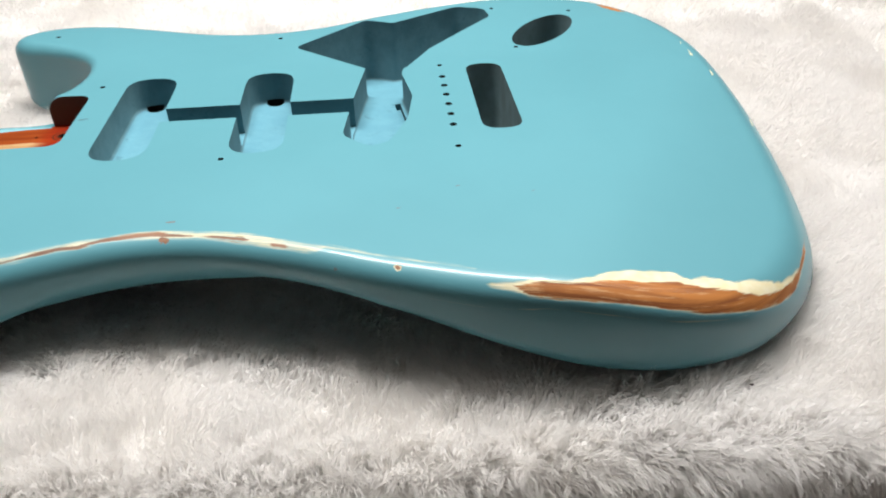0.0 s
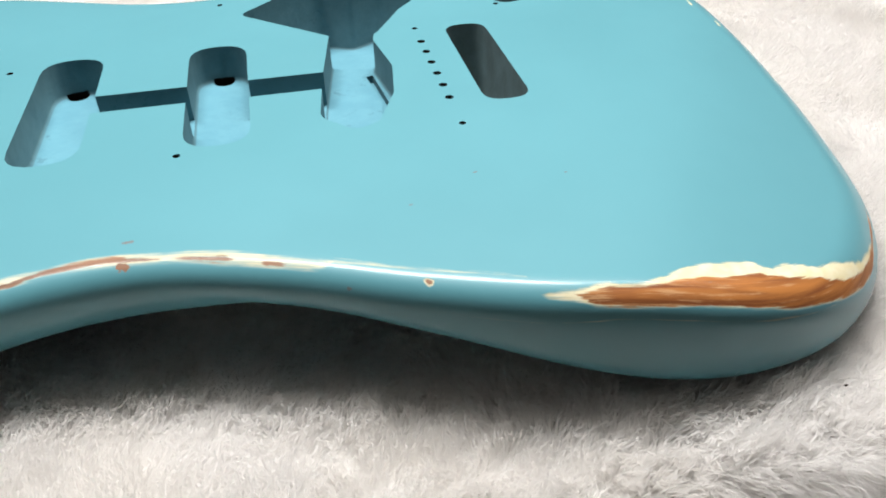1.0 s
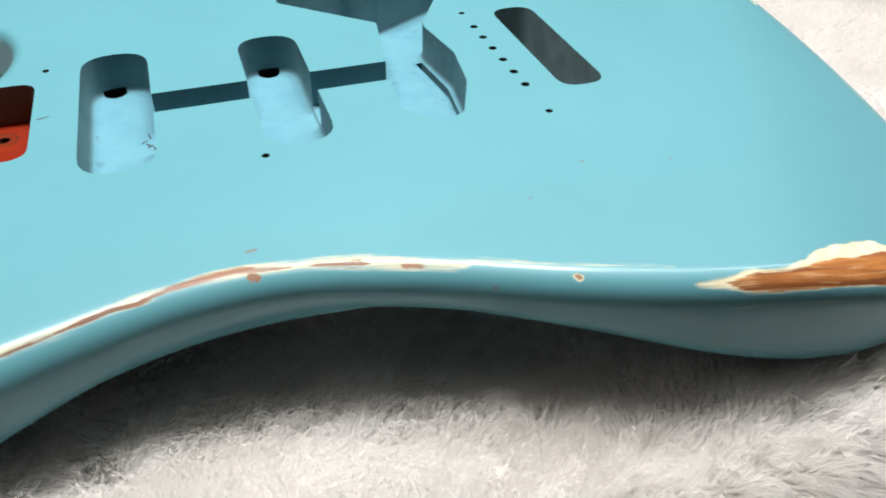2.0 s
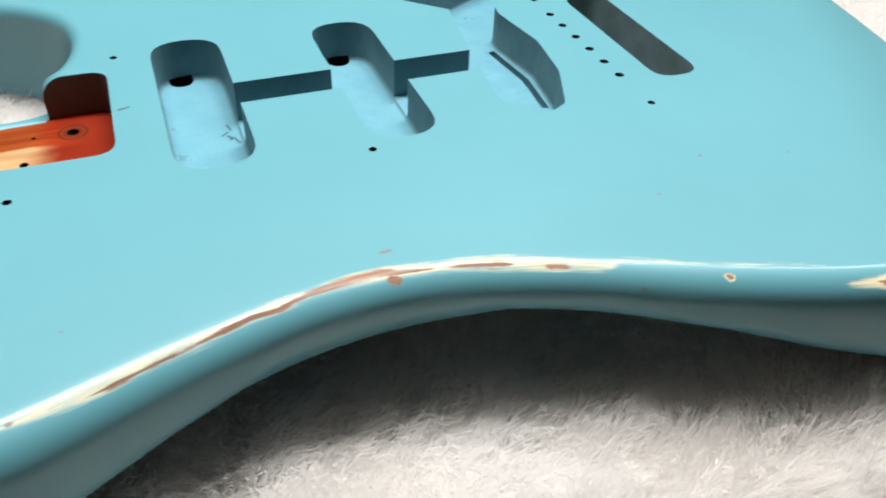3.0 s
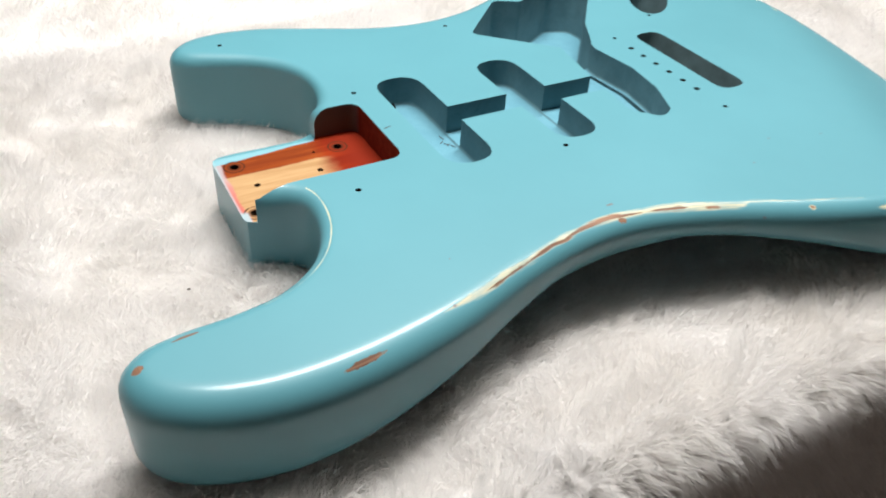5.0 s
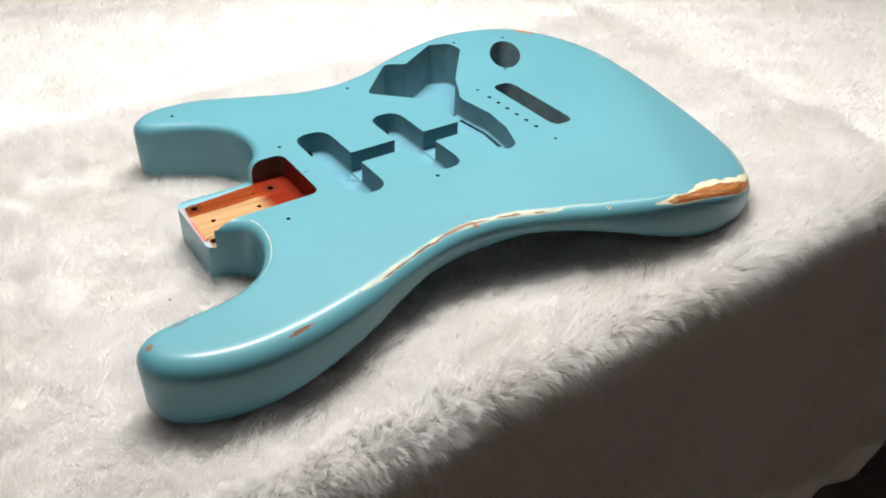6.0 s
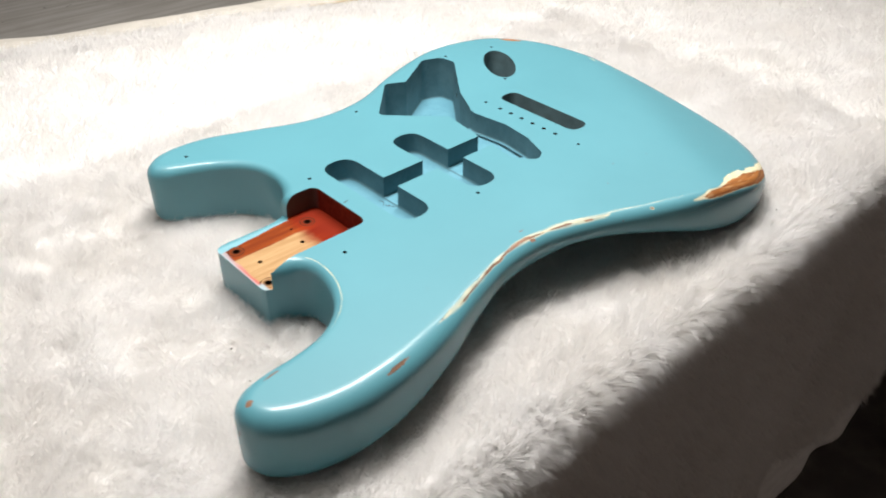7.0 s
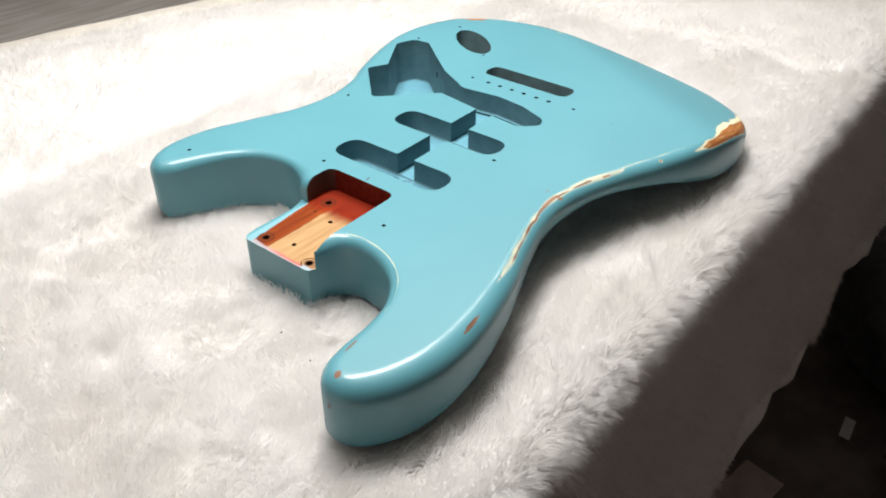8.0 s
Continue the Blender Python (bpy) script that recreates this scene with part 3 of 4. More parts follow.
BRIDGE_SLOT = rounded([(-50, -34, 9), (-38, -47, 8), (-29, -42, 6), (-20, -20, 12), (-16.5, 5, 12), (-20.5, 34, 12), (-14, 60, 4), (-39, 60, 3), (-39, 43, 1), (-46, 0, 30)], 4)
CONTROL = rounded([(-78, 80, 5), (-38.8, 43, 1), (-19.5, 38, 8), (-3, 68, 20), (18, 94, 30), (37, 117, 8), (35, 132, 8), (18, 138, 8), (-22, 113, 4), (-38, 121, 6)], 4)
CHANNELS = [[(-138, -9), (-97, -9), (-97, 5.5), (-138, 5.5)], [(-78, -10), (-44, -10), (-44, 5.5), (-78, 5.5)]]
GROOVE = rounded([(-24.5, -18, 0.5), (-21.5, -19, 0.5), (-19, 4, 2), (-22, 32, 0.5), (-25, 31, 0.5), (-22, 4, 2)], 0.5, 2)
TREM = rounded([(13, -36), (31.5, -36), (31.5, 41.5), (13, 41.5)], 8)
POCKET_LOOP = rounded([(-262, -28, 0.5), (-175, -28, 7), (-175, 27.6, 7), (-262, 27.6, 0.5)], 5)
HEEL_SIDE = rounded([(-262, 27.3, 0.3), (-197.5, 27.3, 0.3), (-197.5, 40, 0.3), (-262, 40, 0.3)], 0.3, 1)
HEEL_TIP = rounded([(-262, -36, 0.3), (-244.8, -36, 0.3), (-244.8, -27.9, 0.3), (-262, -27.9, 0.3)], 0.3, 1)
SCREWS = [(-87, 96), (-172, 37), (-205, -45), (-101, -50), (0, -51), (0, 42), (40, 131), (-218, 118), (86, 120), (44, 63)]
BRIDGE_HOLES = [(0, 26.5 - 11.2 * i) for i in range(6)]
DOWELS = [(-236.3, -1.0), (-205.5, -0.5)]


WIRE_WAY = Matrix.Translation((0.028, 0.0865, 0.0296)) @ Vector((0.93, -0.3, 0.05)).to_track_quat("Z", "Y").to_matrix().to_4x4()


def cut(body, loops):
    """Cut prisms out of the body: rows of loop, floor, slot."""
    cutters = []
    for loop, lo, hi, slot, *soft in loops:
        bm = bmesh.new()
        prism(bm, ccw([tuple(p) for p in loop]), lo, hi, slot, *soft)
        bmesh.ops.recalc_face_normals(bm, faces=bm.faces[:])
        me = bpy.data.meshes.new("cutter")
        bm.to_mesh(me)
        bm.free()
        for mm in (M_PAINT, M_CAVITY, M_POCKET, M_HOLE, M_ROUTE):
            me.materials.append(mm)
        uv = me.uv_layers.new(name="edge")
        for d in uv.data:
            d.uv = (0.0, 0.05)
        ob = new("cutter", me)
        mod = body.modifiers.new("cut", "BOOLEAN")
        mod.operation, mod.solver, mod.object = "DIFFERENCE", "EXACT", ob
        cutters.append(ob)
    bm = bmesh.new()
    arc = [(-0.1975 + 0.0085 * (1 - math.cos(a)), TOP - 0.0085 * (1 - math.sin(a))) for a in np.radians(np.linspace(0, 86, 9))]
    side = [(-0.262, POCKET + 0.004), (-0.1975, POCKET + 0.004)] + arc + [(-0.189, HI), (-0.262, HI)]
    low, high = ([bm.verts.new((px, py, pz)) for px, pz in side] for py in (0.0273, 0.0345))
    bm.faces.new(low)
    bm.faces.new(high[::-1])
    for i in range(len(side)):
        bm.faces.new((low[i], high[i], high[(i + 1) % len(side)], low[(i + 1) % len(side)]))
    bmesh.ops.recalc_face_normals(bm, faces=bm.faces[:])
    bmesh.ops.create_cone(bm, cap_ends=True, segments=16, radius1=0.0026, radius2=0.0026, depth=0.036, matrix=WIRE_WAY)
    for f in bm.faces:
        f.material_index = 3 if f.calc_center_median().x > -0.1 else 0
    me = bpy.data.meshes.new("cutter")
    bm.to_mesh(me)
    bm.free()
    for mm in (M_PAINT, M_CAVITY, M_POCKET, M_HOLE, M_ROUTE):
        me.materials.append(mm)
    for d in me.uv_layers.new(name="edge").data:
        d.uv = (0.0, 0.05)
    ob = new("cutter", me)
    mod = body.modifiers.new("cut", "BOOLEAN")
    mod.operation, mod.solver, mod.object = "DIFFERENCE", "EXACT", ob
    cutters.append(ob)
    bpy.context.view_layer.update()
    me = bpy.data.meshes.new_from_object(body.evaluated_get(bpy.context.evaluated_depsgraph_get()))
    body.modifiers.clear()
    body.data = me
    me.name = "body"
    for ob in cutters:
        bpy.data.objects.remove(ob)


HI = 0.06
guitar = thing("guitar_body", "worn pale blue lacquered solid electric guitar body, lying on white plush", "guitar body")
body = new("body", body_mesh())
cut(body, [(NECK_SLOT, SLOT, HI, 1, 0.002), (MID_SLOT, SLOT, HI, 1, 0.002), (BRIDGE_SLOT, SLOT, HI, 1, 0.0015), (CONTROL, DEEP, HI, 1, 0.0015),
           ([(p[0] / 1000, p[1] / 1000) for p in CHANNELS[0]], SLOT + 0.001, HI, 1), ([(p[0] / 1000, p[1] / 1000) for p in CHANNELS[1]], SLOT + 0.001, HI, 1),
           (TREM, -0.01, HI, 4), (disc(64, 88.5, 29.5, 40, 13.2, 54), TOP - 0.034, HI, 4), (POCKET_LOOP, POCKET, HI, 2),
           (HEEL_SIDE, POCKET - 0.0004, HI, 0), (HEEL_TIP, POCKET - 0.0004, HI, 0),
           (disc(-150, 43, 4.6, 20), SLOT - 0.006, SLOT + 0.0015, 3), (disc(-87.5, 42, 4.6, 20), SLOT - 0.006, SLOT + 0.0015, 3),
           (GROOVE, SLOT - 0.0035, SLOT + 0.001, 1)]
    + [(disc(*p, 1.35, 12), TOP - 0.014, HI, 3) for p in SCREWS] + [(disc(*p, 1.75, 12), TOP - 0.016, HI, 3) for p in BRIDGE_HOLES]
    + [(disc(*p, 2.1, 14), 0.004, HI, 3) for p in NECK_SCREWS] + [(disc(*p, 1.5, 12), POCKET - 0.008, HI, 3) for p in DOWELS]
    + [(disc(-202.7, 15.8, 0.8, 8), POCKET - 0.004, HI, 3)])


def split_body(me):
    """The routed and drilled hollows as parts of their own, each a connected patch of its surface."""
    bm = bmesh.new()
    bm.from_mesh(me)
    bm.faces.ensure_lookup_table()
    seen, patches = set(), []
    for f in bm.faces:
        if f.material_index == 0 or f.index in seen:
            continue
        patch, todo = [], [f]
        seen.add(f.index)
        while todo:
            g = todo.pop()
            patch.append(g.index)
            for e in g.edges:
                for h in e.link_faces:
                    if h.index not in seen and h.material_index == f.material_index:
                        seen.add(h.index)
                        todo.append(h)
        patches.append((f.material_index, patch))
    bm.free()
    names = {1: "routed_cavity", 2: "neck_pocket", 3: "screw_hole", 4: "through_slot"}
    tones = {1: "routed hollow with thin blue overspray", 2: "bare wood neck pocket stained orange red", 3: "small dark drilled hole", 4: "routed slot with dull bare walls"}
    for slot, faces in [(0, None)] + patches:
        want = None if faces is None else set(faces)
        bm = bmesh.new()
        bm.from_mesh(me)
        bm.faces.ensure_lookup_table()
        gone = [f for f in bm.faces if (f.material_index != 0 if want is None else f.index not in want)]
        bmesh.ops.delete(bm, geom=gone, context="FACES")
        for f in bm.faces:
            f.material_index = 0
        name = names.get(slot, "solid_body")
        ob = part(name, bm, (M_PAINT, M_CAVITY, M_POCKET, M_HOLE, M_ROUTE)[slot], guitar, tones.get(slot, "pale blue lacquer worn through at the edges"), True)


whole = body.data
bpy.data.objects.remove(body)
split_body(whole)

# pencilled marks on the floor of the neck pickup route, too faint to read
for mx, my, length, turn in ((-0.1385, 0.0030, 0.0042, 100), (-0.1405, -0.0010, 0.0030, 40), (-0.1392, -0.0032, 0.0024, 120), (-0.1384, -0.0046, 0.0024, 35), (-0.1370, -0.0062, 0.0024, 115), (-0.1358, -0.0078, 0.0022, 30)):
    ob = part("pencil_mark", box(bmesh.new(), (-length / 2, -0.00022, 0), (length / 2, 0.00022, 0.00012)), M_HOLE, guitar)
    ob.matrix_world = Matrix.Translation((mx, my, SLOT + 0.00005)) @ Matrix.Rotation(radians(turn), 4, "Z")

# ---- plush blanket ----
rng = np.random.default_rng(7)
HEM_Z = -0.437          # the hanging hem
ROUND = 0.011           # bend over the table's edge


def field(x, y, scale, seed):
    """Smooth noise in -1..1 from a few turned waves on a warped grid."""
    r = np.random.default_rng(seed)
    total = np.zeros_like(x)
    for k in range(9):
        a, f, p = r.uniform(0, 2 * math.pi), r.uniform(0.6, 1.7) / scale, r.uniform(0, 6.28)
        wx = x + 0.35 * scale * np.sin(y / scale * 3.1 + p)
        total += np.sin(2 * math.pi * f * (wx * math.cos(a) + y * math.sin(a)) + p)
    return total / 5.0


def far_edge(x):
    return 0.452 - 0.27 * x + 0.006 * np.sin(x * 14)


def lift(x, y):
    """Height of the blanket's backing over the table: soft waves, a swell by the horn and a crest along the far side that falls to the hem."""
    h = 0.0028 * field(x, y, 0.16, 3) + 0.0018 * field(x, y, 0.06, 4)
    near = np.exp(-((x + 0.24) / 0.1) ** 2 - ((y + 0.185) / 0.035) ** 2)
    back = far_edge(x) - y
    crest = np.where(back < 0.085, np.clip(back / 0.085, 0, 1) * 0.8 + 0.2 * np.clip((back - 0.07) / 0.015, 0, 1), np.exp(-((back - 0.085) / 0.09) ** 2))
    away = np.hypot(np.clip(np.abs(x + 0.085) - 0.215, 0, None), np.clip(np.abs(y) - 0.125, 0, None))
    hollow = np.clip((away - 0.022 - 0.012 * field(x, y, 0.09, 31)) / 0.015, 0, 1)
    return h + 0.009 * hollow * np.clip((y + 0.10) / 0.06, 0, 1) * np.clip((0.1 - x) / 0.1, 0, 1) + 0.004 * near + 0.014 * crest * np.clip((0.35 - x) / 0.25, 0, 1)


def blanket_at(x, v):
    """A point of the backing and its normal: v is y on the table; past the edge it runs on over the bend and down."""
    over = np.clip(EDGE - v, 0, None)
    arc = ROUND * math.pi / 2
    a = np.clip(over, 0, arc) / ROUND
    down = np.clip(over - arc, 0, None)
    fall = np.clip(down / 0.3, 0, 1)
    wave = fall * (0.010 * np.sin(x * 17 + 0.6) + 0.005 * np.sin(x * 41 + 3 * down) + 0.0025 * np.sin(x * 83 + 9 * down))
    y = np.where(over > 0, EDGE - ROUND * np.sin(a) - wave, v)
    z = np.where(over > 0, BASE - ROUND * (1 - np.cos(a)) - down, BASE) + lift(x, np.maximum(v, EDGE)) * np.clip(1 - over / arc, 0, 1)
    return np.stack([x, y, z], -1), np.stack([np.zeros_like(x), -np.sin(a), np.cos(a)], -1)


blanket = thing("plush_blanket", "white plush blanket spread on a table, hanging over its edge", "blanket")


def backing_mesh():
    xs = np.linspace(-0.95, 1.1, 206)
    top = np.linspace(1, 0, 70)
    arc = ROUND * math.pi / 2
    past = np.concatenate([np.linspace(0, arc, 7)[1:], arc + np.linspace(0, -HEM_Z, 50)[1:]])
    rows = []
    for f in top:
        rows.append(blanket_at(xs, EDGE + f * (far_edge(xs) - EDGE))[0])
    for o in past:
        rows.append(blanket_at(xs, np.full_like(xs, EDGE) - o * (1 + 0.20 * np.clip(0.75 - xs, 0, 0.5) + (0.05 * np.sin(xs * 9) + 0.02 * np.sin(xs * 31)) * (o > 0.1)))[0])
    g = np.array(rows)
    n, m = g.shape[:2]
    under = g.copy()
    under[:70, :, 2] -= 0.0025
    under[70:, :, 1] += 0.0025
    verts = np.concatenate([g.reshape(-1, 3), under.reshape(-1, 3)])
    k, faces = n * m, []
    for i in range(n - 1):
        for j in range(m - 1):
            a = i * m + j
            faces.append((a, a + m, a + m + 1, a + 1))
            faces.append((k + a, k + a + 1, k + a + m + 1, k + a + m))
    for i in range(n - 1):
        for j in (0, m - 1):
            a = i * m + j
            faces.append((a, a + m, k + a + m, k + a) if j else (a, k + a, k + a + m, a + m))
    for j in range(m - 1):
        for i in (0, n - 1):
            a = i * m + j
            faces.append((a, a + 1, k + a + 1, k + a) if i == 0 else (a, k + a, k + a + 1, a + 1))
    return mesh_of("backing", verts, faces, M_BACK, True)


ob = new("backing", backing_mesh())
ob.parent = blanket


def strands(name, x, v, length, width, lay, drop=False, locks=None):
    """Tapered, bent hairs rooted on the blanket, drawn together in locks, as one mesh."""
    n = len(x)
    root, nor = blanket_at(x, v)
    cell = 0.0055
    cx, cy = np.floor(x / cell).astype(int), np.floor(v / cell).astype(int)
    key = (cx * 7919 + cy * 104729) % 65521
    table_r = np.random.default_rng(11).uniform(-1, 1, (65521, 5))
    lock = table_r[key]
    centre_x, centre_y = (cx + 0.5 + 0.35 * lock[:, 0]) * cell, (cy + 0.5 + 0.35 * lock[:, 1]) * cell
    wide = 0.0085
    wx, wy = np.floor(x / wide + 0.37).astype(int), np.floor(v / wide + 0.61).astype(int)
    tuft = table_r[(wx * 15485863 + wy * 32452843) % 65521]
    tuft_x, tuft_y = (wx + 0.13 + 0.4 * tuft[:, 0]) * wide, (wy - 0.11 + 0.4 * tuft[:, 1]) * wide
    front = np.clip((v - EDGE) / 0.035, 0, 1)
    swirl = field(x, v, 0.11, 21) * 2.2 + field(x, v, 0.03, 22) * 1.6 + lock[:, 2] * (0.5 + 0.7 * (1 - front)) + rng.normal(0, 0.9, n)
    lean = lay * (0.85 + 0.3 * field(x, v, 0.07, 23)) + 0.15 * lock[:, 3]
    dx = np.cos(swirl) * lean * (0.35 + 0.65 * front)
    dy = np.sin(swirl) * lean * (0.45 + 0.55 * front) - (1 - front) * lean * 0.35
    pull = (0.22 + 0.36 * (1 - front)) * np.clip(length / 0.013, 0, 1.2)
    gather = (0.05 + 0.10 * (1 - front)) * (0.5 + 0.5 * tuft[:, 2])
    tx = dx * length + (centre_x - x) * pull + (tuft_x - x) * gather + rng.normal(0, 0.0015, n)
    ty = dy * length + (centre_y - v) * pull + (tuft_y - v) * gather + rng.normal(0, 0.0015, n)
    up = np.sqrt(np.clip(length ** 2 - tx ** 2 - ty ** 2, (0.35 * length) ** 2, None)) * (1 + (0.06 + 0.10 * (1 - front)) * lock[:, 4] + (0.03 + 0.07 * (1 - front)) * tuft[:, 3])
    along = np.stack([np.zeros(n), -nor[:, 2], nor[:, 1]], 1) * -1      # direction of growing v on the sheet
    if locks:      # hairs of one lock lean as one and meet at its tip
        lx, lv, turn, bend = locks
        tx = (lx - x) * 0.85 + np.cos(turn) * bend * length + rng.normal(0, 0.0005, n)
        ty = (lv - v) * 0.85 + np.sin(turn) * bend * length + rng.normal(0, 0.0005, n)
        up = np.sqrt(np.clip(length ** 2 - tx ** 2 - ty ** 2, (0.3 * length) ** 2, None))
    tip = root + nor * up[:, None] + along * ty[:, None]
    tip[:, 0] += tx
    if drop:
        tip[:, 2] -= 0.004
    mid = root + (tip - root) * 0.5 + nor * (0.16 * length)[:, None]
    mid += rng.normal(0, 0.0006, (n, 3))
    # under and beside the body the pile is pressed down
    for q, cap in ((mid, 0.6), (tip, 1.0)):
        near = (q[:, 0] > -0.34) & (q[:, 0] < 0.16) & (np.abs(q[:, 1]) < 0.18)
        idx = np.where(near)[0]
        ins = inside(rim, q[idx, :2])
        idx = idx[ins]
        lim = np.maximum(belly_rise(q[idx, 0], q[idx, 1]) - 0.002, -0.003) * cap
        q[idx, 2] = np.minimum(q[idx, 2], lim)
    axis = tip - root
    spin = rng.uniform(0, 2 * math.pi, n)
    side = np.stack([np.cos(spin), np.sin(spin), np.zeros(n)], 1)
    side -= axis * (np.sum(side * axis, 1) / (np.sum(axis * axis, 1) + 1e-12))[:, None]
    side *= (width / 2 / (np.linalg.norm(side, axis=1) + 1e-9))[:, None]
    verts = np.stack([root - side, root + side, mid + side * 0.8, mid - side * 0.8, tip], 1).reshape(-1, 3)
    base = np.arange(n)[:, None] * 5
    loops = np.concatenate([base + np.array([0, 1, 2, 3]), base + np.array([3, 2, 4])], 1).ravel()
    starts = (np.arange(n)[:, None] * 7 + np.array([0, 4])).ravel()
    me = bpy.data.meshes.new(name)
    me.vertices.add(n * 5)
    me.vertices.foreach_set("co", verts.astype(np.float32).ravel())
    me.loops.add(n * 7)
    me.loops.foreach_set("vertex_index", loops.astype(np.int32))
    me.polygons.add(n * 2)
    me.polygons.foreach_set("loop_start", starts.astype(np.int32))
    me.update(calc_edges=True)
    me.materials.append(M_FUR)
    me.shade_smooth()
    ob = new(name, me)
    ob.parent = blanket
    return tagged(ob, "soft white tufted plush pile", kind="stuff")


def scatter(x0, x1, y0, y1, per_mm2):
    n = int((x1 - x0) * (y1 - y0) * 1e6 * per_mm2)
    return rng.uniform(x0, x1, n), rng.uniform(y0, y1, n)


def free(x, y):
    """Roots that the body does not press flat."""
    p = np.stack([x, y], 1)
    under = inside(rim, p) & (belly_rise(x, y) < 0.004)
    return ~(under & (distance(rim, p) > 0.006))


# close pile round the body, thinner pile farther off, short pile on the hanging side
fx, fy = scatter(-0.44, 0.30, EDGE - 0.02, 0.22, 1.7)
keep = free(fx, fy)
fx, fy = fx[keep], fy[keep]
# the pile stands higher against the body's side and along the table's front edge
beside = np.exp(-(distance(rim, np.stack([fx, fy], 1)) / 0.016) ** 2)
brink = np.exp(-((fy - EDGE - 0.004) / 0.018) ** 2)
strands("plush_fur", fx, fy, rng.uniform(0.008, 0.0135, len(fx)) * (1 + 0.22 * beside + rng.uniform(-0.2, 0.25, len(fx)) * brink), rng.uniform(0.00027, 0.00048, len(fx)), 0.85)
fx, fy = scatter(-0.62, 0.85, EDGE - 0.02, 0.52, 0.45)
keep = ~((fx > -0.44) & (fx < 0.30) & (fy < 0.22)) & (fy < far_edge(fx) - 0.014)
fx, fy = fx[keep], fy[keep]
strands("plush_fur", fx, fy, rng.uniform(0.008, 0.0135, len(fx)), rng.uniform(0.0004, 0.0007, len(fx)), 0.85)
fx, fy = scatter(-0.35, 0.95, EDGE - 0.40, EDGE - 0.02, 0.22)
strands("plush_fur", fx, fy, rng.uniform(0.009, 0.014, len(fx)), rng.uniform(0.0007, 0.0012, len(fx)), 0.75, True)


# loose locks that stand out of the pile along the front edge
def stray_locks(count, v0, v1, hairs, lo, hi):
    cx, cv = rng.uniform(-0.42, 0.62, count), rng.uniform(v0, v1, count)
    ok = ~inside(rim, np.stack([cx, cv], 1))
    cx, cv = cx[ok], cv[ok]
    turn, bend, size = rng.normal(-1.45, 0.75, len(cx)), rng.uniform(0.25, 0.8, len(cx)), rng.uniform(lo, hi, len(cx))
    k = np.repeat(np.arange(len(cx)), hairs)
    x, v = cx[k] + rng.normal(0, 0.0013, len(k)), cv[k] + rng.normal(0, 0.0013, len(k))
    strands("plush_fur", x, v, size[k] * rng.uniform(0.8, 1.1, len(k)), rng.uniform(0.0003, 0.0005, len(k)), 0.8, locks=(cx[k], cv[k], turn[k], bend[k]))


stray_locks(1700, EDGE - 0.010, EDGE + 0.010, 13, 0.010, 0.015)


# folded cream hem along the far edge
def hem_mesh():
    xs = np.linspace(-0.95, 1.1, 160)
    prof = [(-0.012, -0.002), (-0.011, 0.006), (-0.004, 0.0085), (0.014, 0.0090), (0.030, 0.0085), (0.040, 0.0065), (0.045, 0.002), (0.044, -0.0035)]
    verts, faces, k = [], [], len(prof)
    for x in xs:
        w = 0.0025 * math.sin(x * 23) + 0.0015 * math.sin(x * 57 + 1)
        for dy, dz in prof:
            verts.append((x, far_edge(x) + dy + w * (dy > 0.02), BASE + dz + (0.0015 * math.sin(x * 31 + dy * 90) if dz > 0 else 0)))
    for i in range(len(xs) - 1):
        for j in range(k):
            a, b = i * k + j, i * k + (j + 1) % k
            faces.append((a, b, b + k, a + k))
    return mesh_of("hem", verts, faces, M_HEM, True)


ob = tagged(new("hem", hem_mesh()), "folded cream cloth hem")
ob.parent = blanket


def hem_edge_mesh():
    """A thin round tan cord between pile and hem, its colour put in for the hem's shaded edge."""
    xs = np.linspace(-0.95, 1.1, 240)
    verts, faces, k = [], [], 8
    for x in xs:
        r = 0.0022 + 0.0006 * math.sin(x * 43) + 0.0003 * math.sin(x * 131)
        for i in range(k):
            a = 2 * math.pi * i / k
            verts.append((x, far_edge(x) - 0.0125 + 0.0012 * math.sin(x * 37) + r * math.cos(a), BASE + 0.0085 + 0.7 * r * math.sin(a)))
    for i in range(len(xs) - 1):
        for j in range(k):
            a, b = i * k + j, i * k + (j + 1) % k
            faces.append((a, b, b + k, a + k))
    return mesh_of("hem_edge_cord", verts, faces, M_HEM_EDGE, True)


ob = tagged(new("hem_edge_cord", hem_edge_mesh()), "thin tan cord standing in for the hem's shaded edge")
ob.parent = blanket


# dark lint caught in the pile
def lint(x, y, z, size):
    bm = bmesh.new()
    bmesh.ops.create_icosphere(bm, subdivisions=1, radius=size)
    for v in bm.verts:
        v.co = Vector((v.co.x * 1.6, v.co.y * 0.8, v.co.z * 0.7)) * (1 + 0.4 * noise.noise(v.co * 900))
    me = bpy.data.meshes.new("lint_speck")
    bm.to_mesh(me)
    bm.free()
    me.materials.append(M_HOLE)
    ob = new("lint_speck", me)
    ob.location = (x, y, z)
    return tagged(ob, "tiny dark lint speck caught in white plush", "lint", "lint on the blanket")


lint(-0.279, -0.033, 0.0065, 0.0006)
lint(0.088, -0.168, 0.0065, 0.00055)
lint(-0.2845, -0.0615, 0.0060, 0.0005)


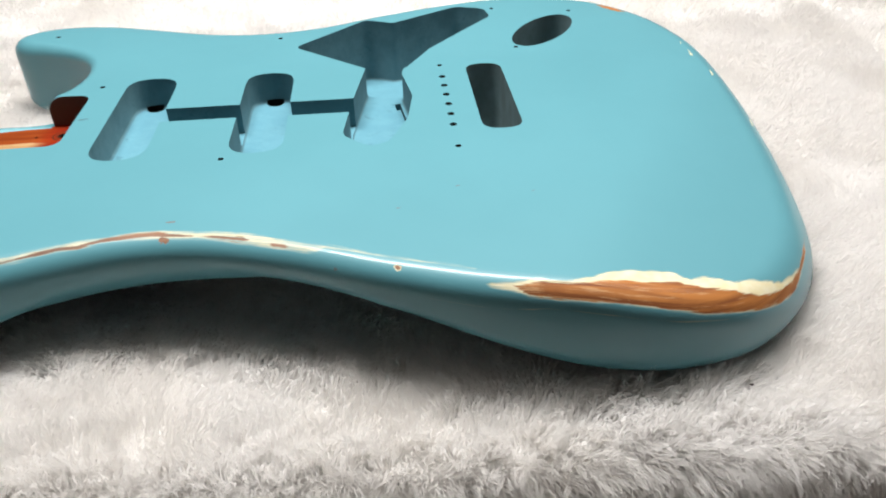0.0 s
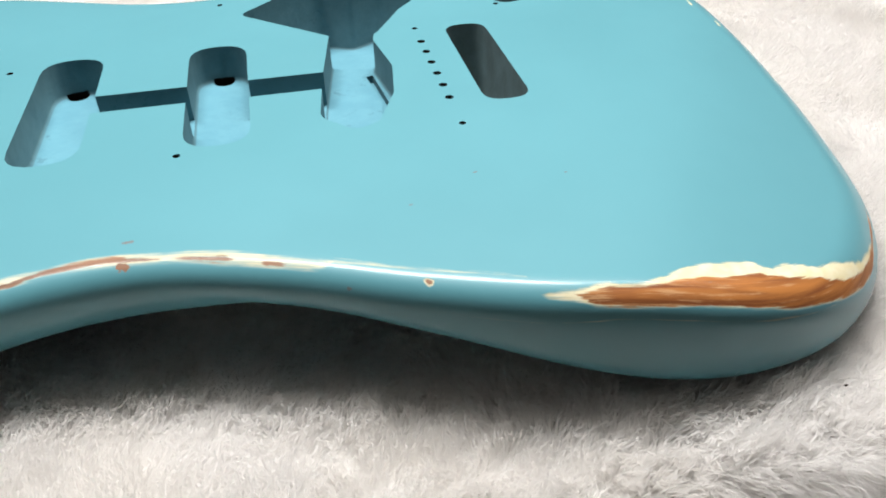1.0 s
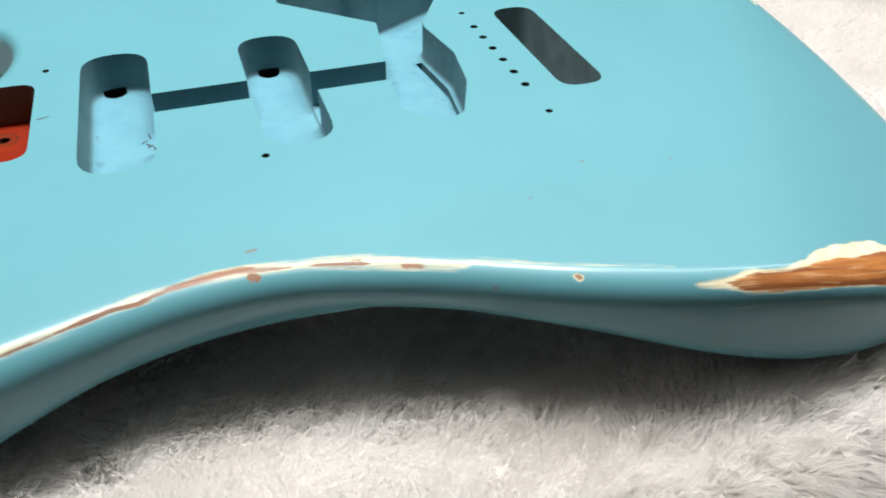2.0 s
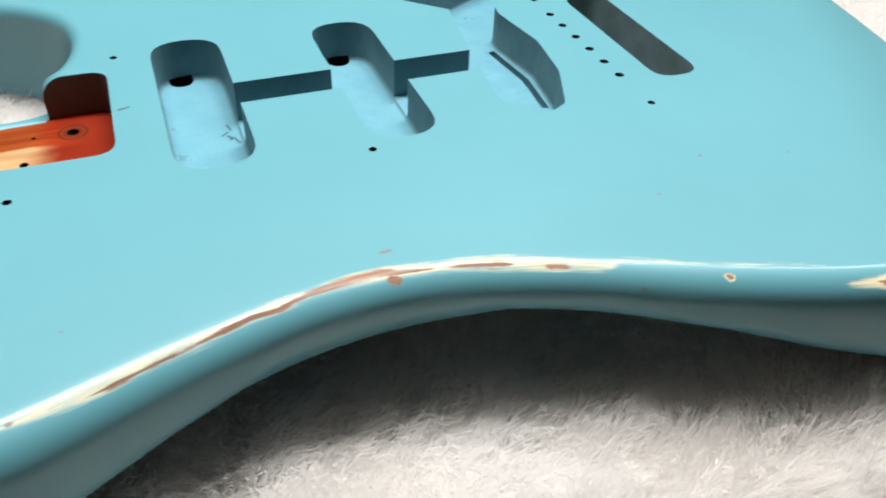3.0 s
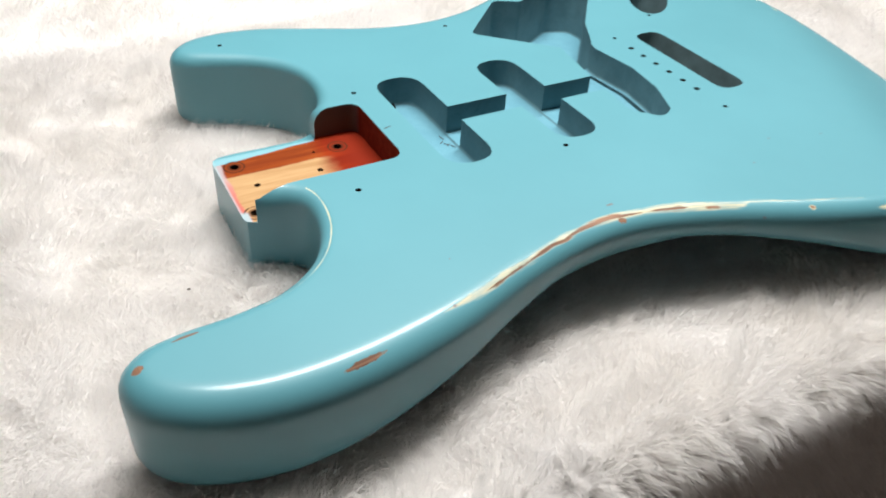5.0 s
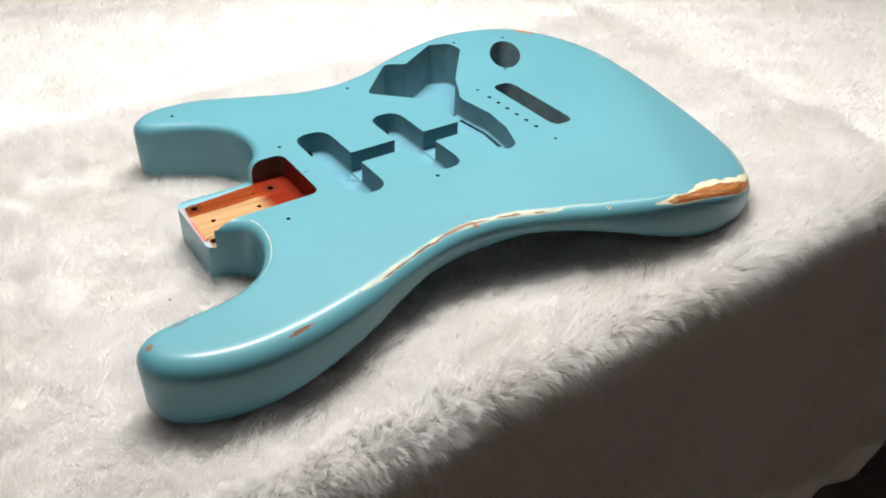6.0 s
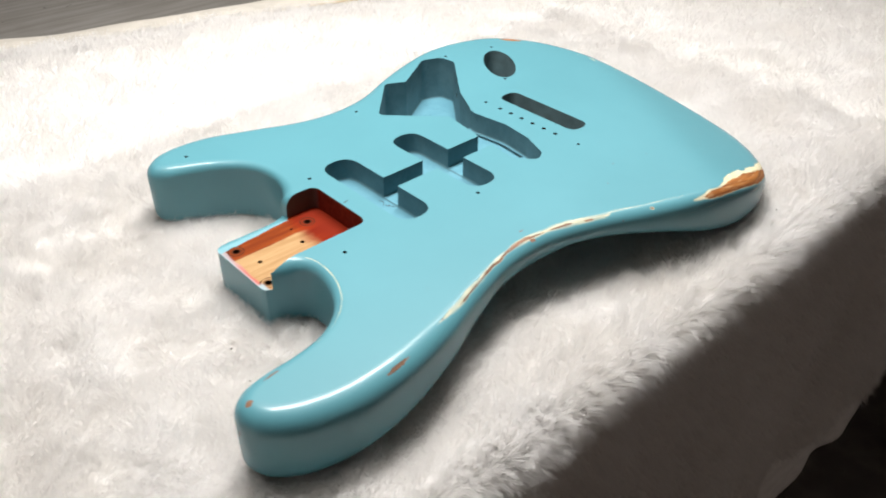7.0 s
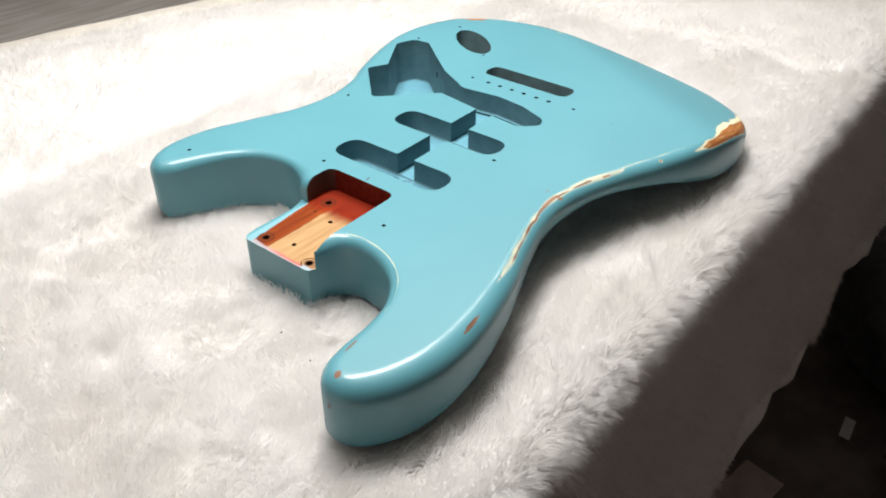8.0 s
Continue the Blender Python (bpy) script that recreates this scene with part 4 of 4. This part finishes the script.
# ---- things on the floor beside the table ----
def slumped_bag(x, y, sx, sy, h, turn):
    """A slack black bag: a pillow shape with sagging folds and a strap."""
    t = thing("cloth_bag", "slack black cloth bag lying on the dark floor", "bag", at=(x, y, -0.75))
    t.rotation_euler.z = turn
    bm = bmesh.new()
    bmesh.ops.create_uvsphere(bm, u_segments=40, v_segments=22, radius=1)
    for v in bm.verts:
        c = v.co.copy()
        k = 1 / max((abs(c.x) ** 3.2 + abs(c.y) ** 3.2) ** (1 / 3.2), 0.35) if abs(c.z) < 0.95 else 1
        fold = 1 + 0.16 * noise.noise(Vector((c.x * 2.3, c.y * 2.3, c.z * 2.0)) + Vector((x * 9, 0, 0))) + 0.05 * noise.noise(c * 7)
        v.co = Vector((c.x * min(k, 1.25) * sx * fold, c.y * min(k, 1.25) * sy * fold, max(0.0, (c.z * 0.5 + 0.5) * h * fold)))
    part("bag_shell", bm, M_DARKCLOTH, t, smooth=True)
    bm = bmesh.new()
    ring = []
    for i in range(25):
        a = math.pi * i / 24
        px, pz = -sx * 0.55 * math.cos(a), h * 0.92 + 0.05 * math.sin(a)
        ring.append([bm.verts.new((px, dy, pz + dz)) for dy, dz in ((-0.014, 0), (0.014, 0), (0.014, 0.004), (-0.014, 0.004))])
    for a, b in zip(ring, ring[1:]):
        for k in range(4):
            bm.faces.new((a[k], a[(k + 1) % 4], b[(k + 1) % 4], b[k]))
    part("strap", bm, M_DARKCLOTH, t, smooth=True)
    return t


slumped_bag(0.98, -0.34, 0.24, 0.17, 0.24, 0.5)
slumped_bag(0.70, -0.52, 0.20, 0.15, 0.12, -0.3)

tag = thing("paper_tag", "small white paper tag lying on a dark bag", "tag", at=(0.690, -0.282, -0.742))
tag.rotation_euler = (0.12, 0.05, 0.05)
part("card", box(bmesh.new(), (-0.028, -0.009, 0.0), (0.028, 0.009, 0.0012), 0.0004), M_TAG, tag)

carton = thing("cardboard_flap", "dull grey brown cardboard sheet standing under the table", "cardboard", at=(0.424, -0.187, -0.75))
carton.rotation_euler = (0, 0, -0.18)
part("sheet", box(bmesh.new(), (-0.09, -0.034, 0.0), (0.09, 0.034, 0.006), 0.002), M_CLOTH, carton)
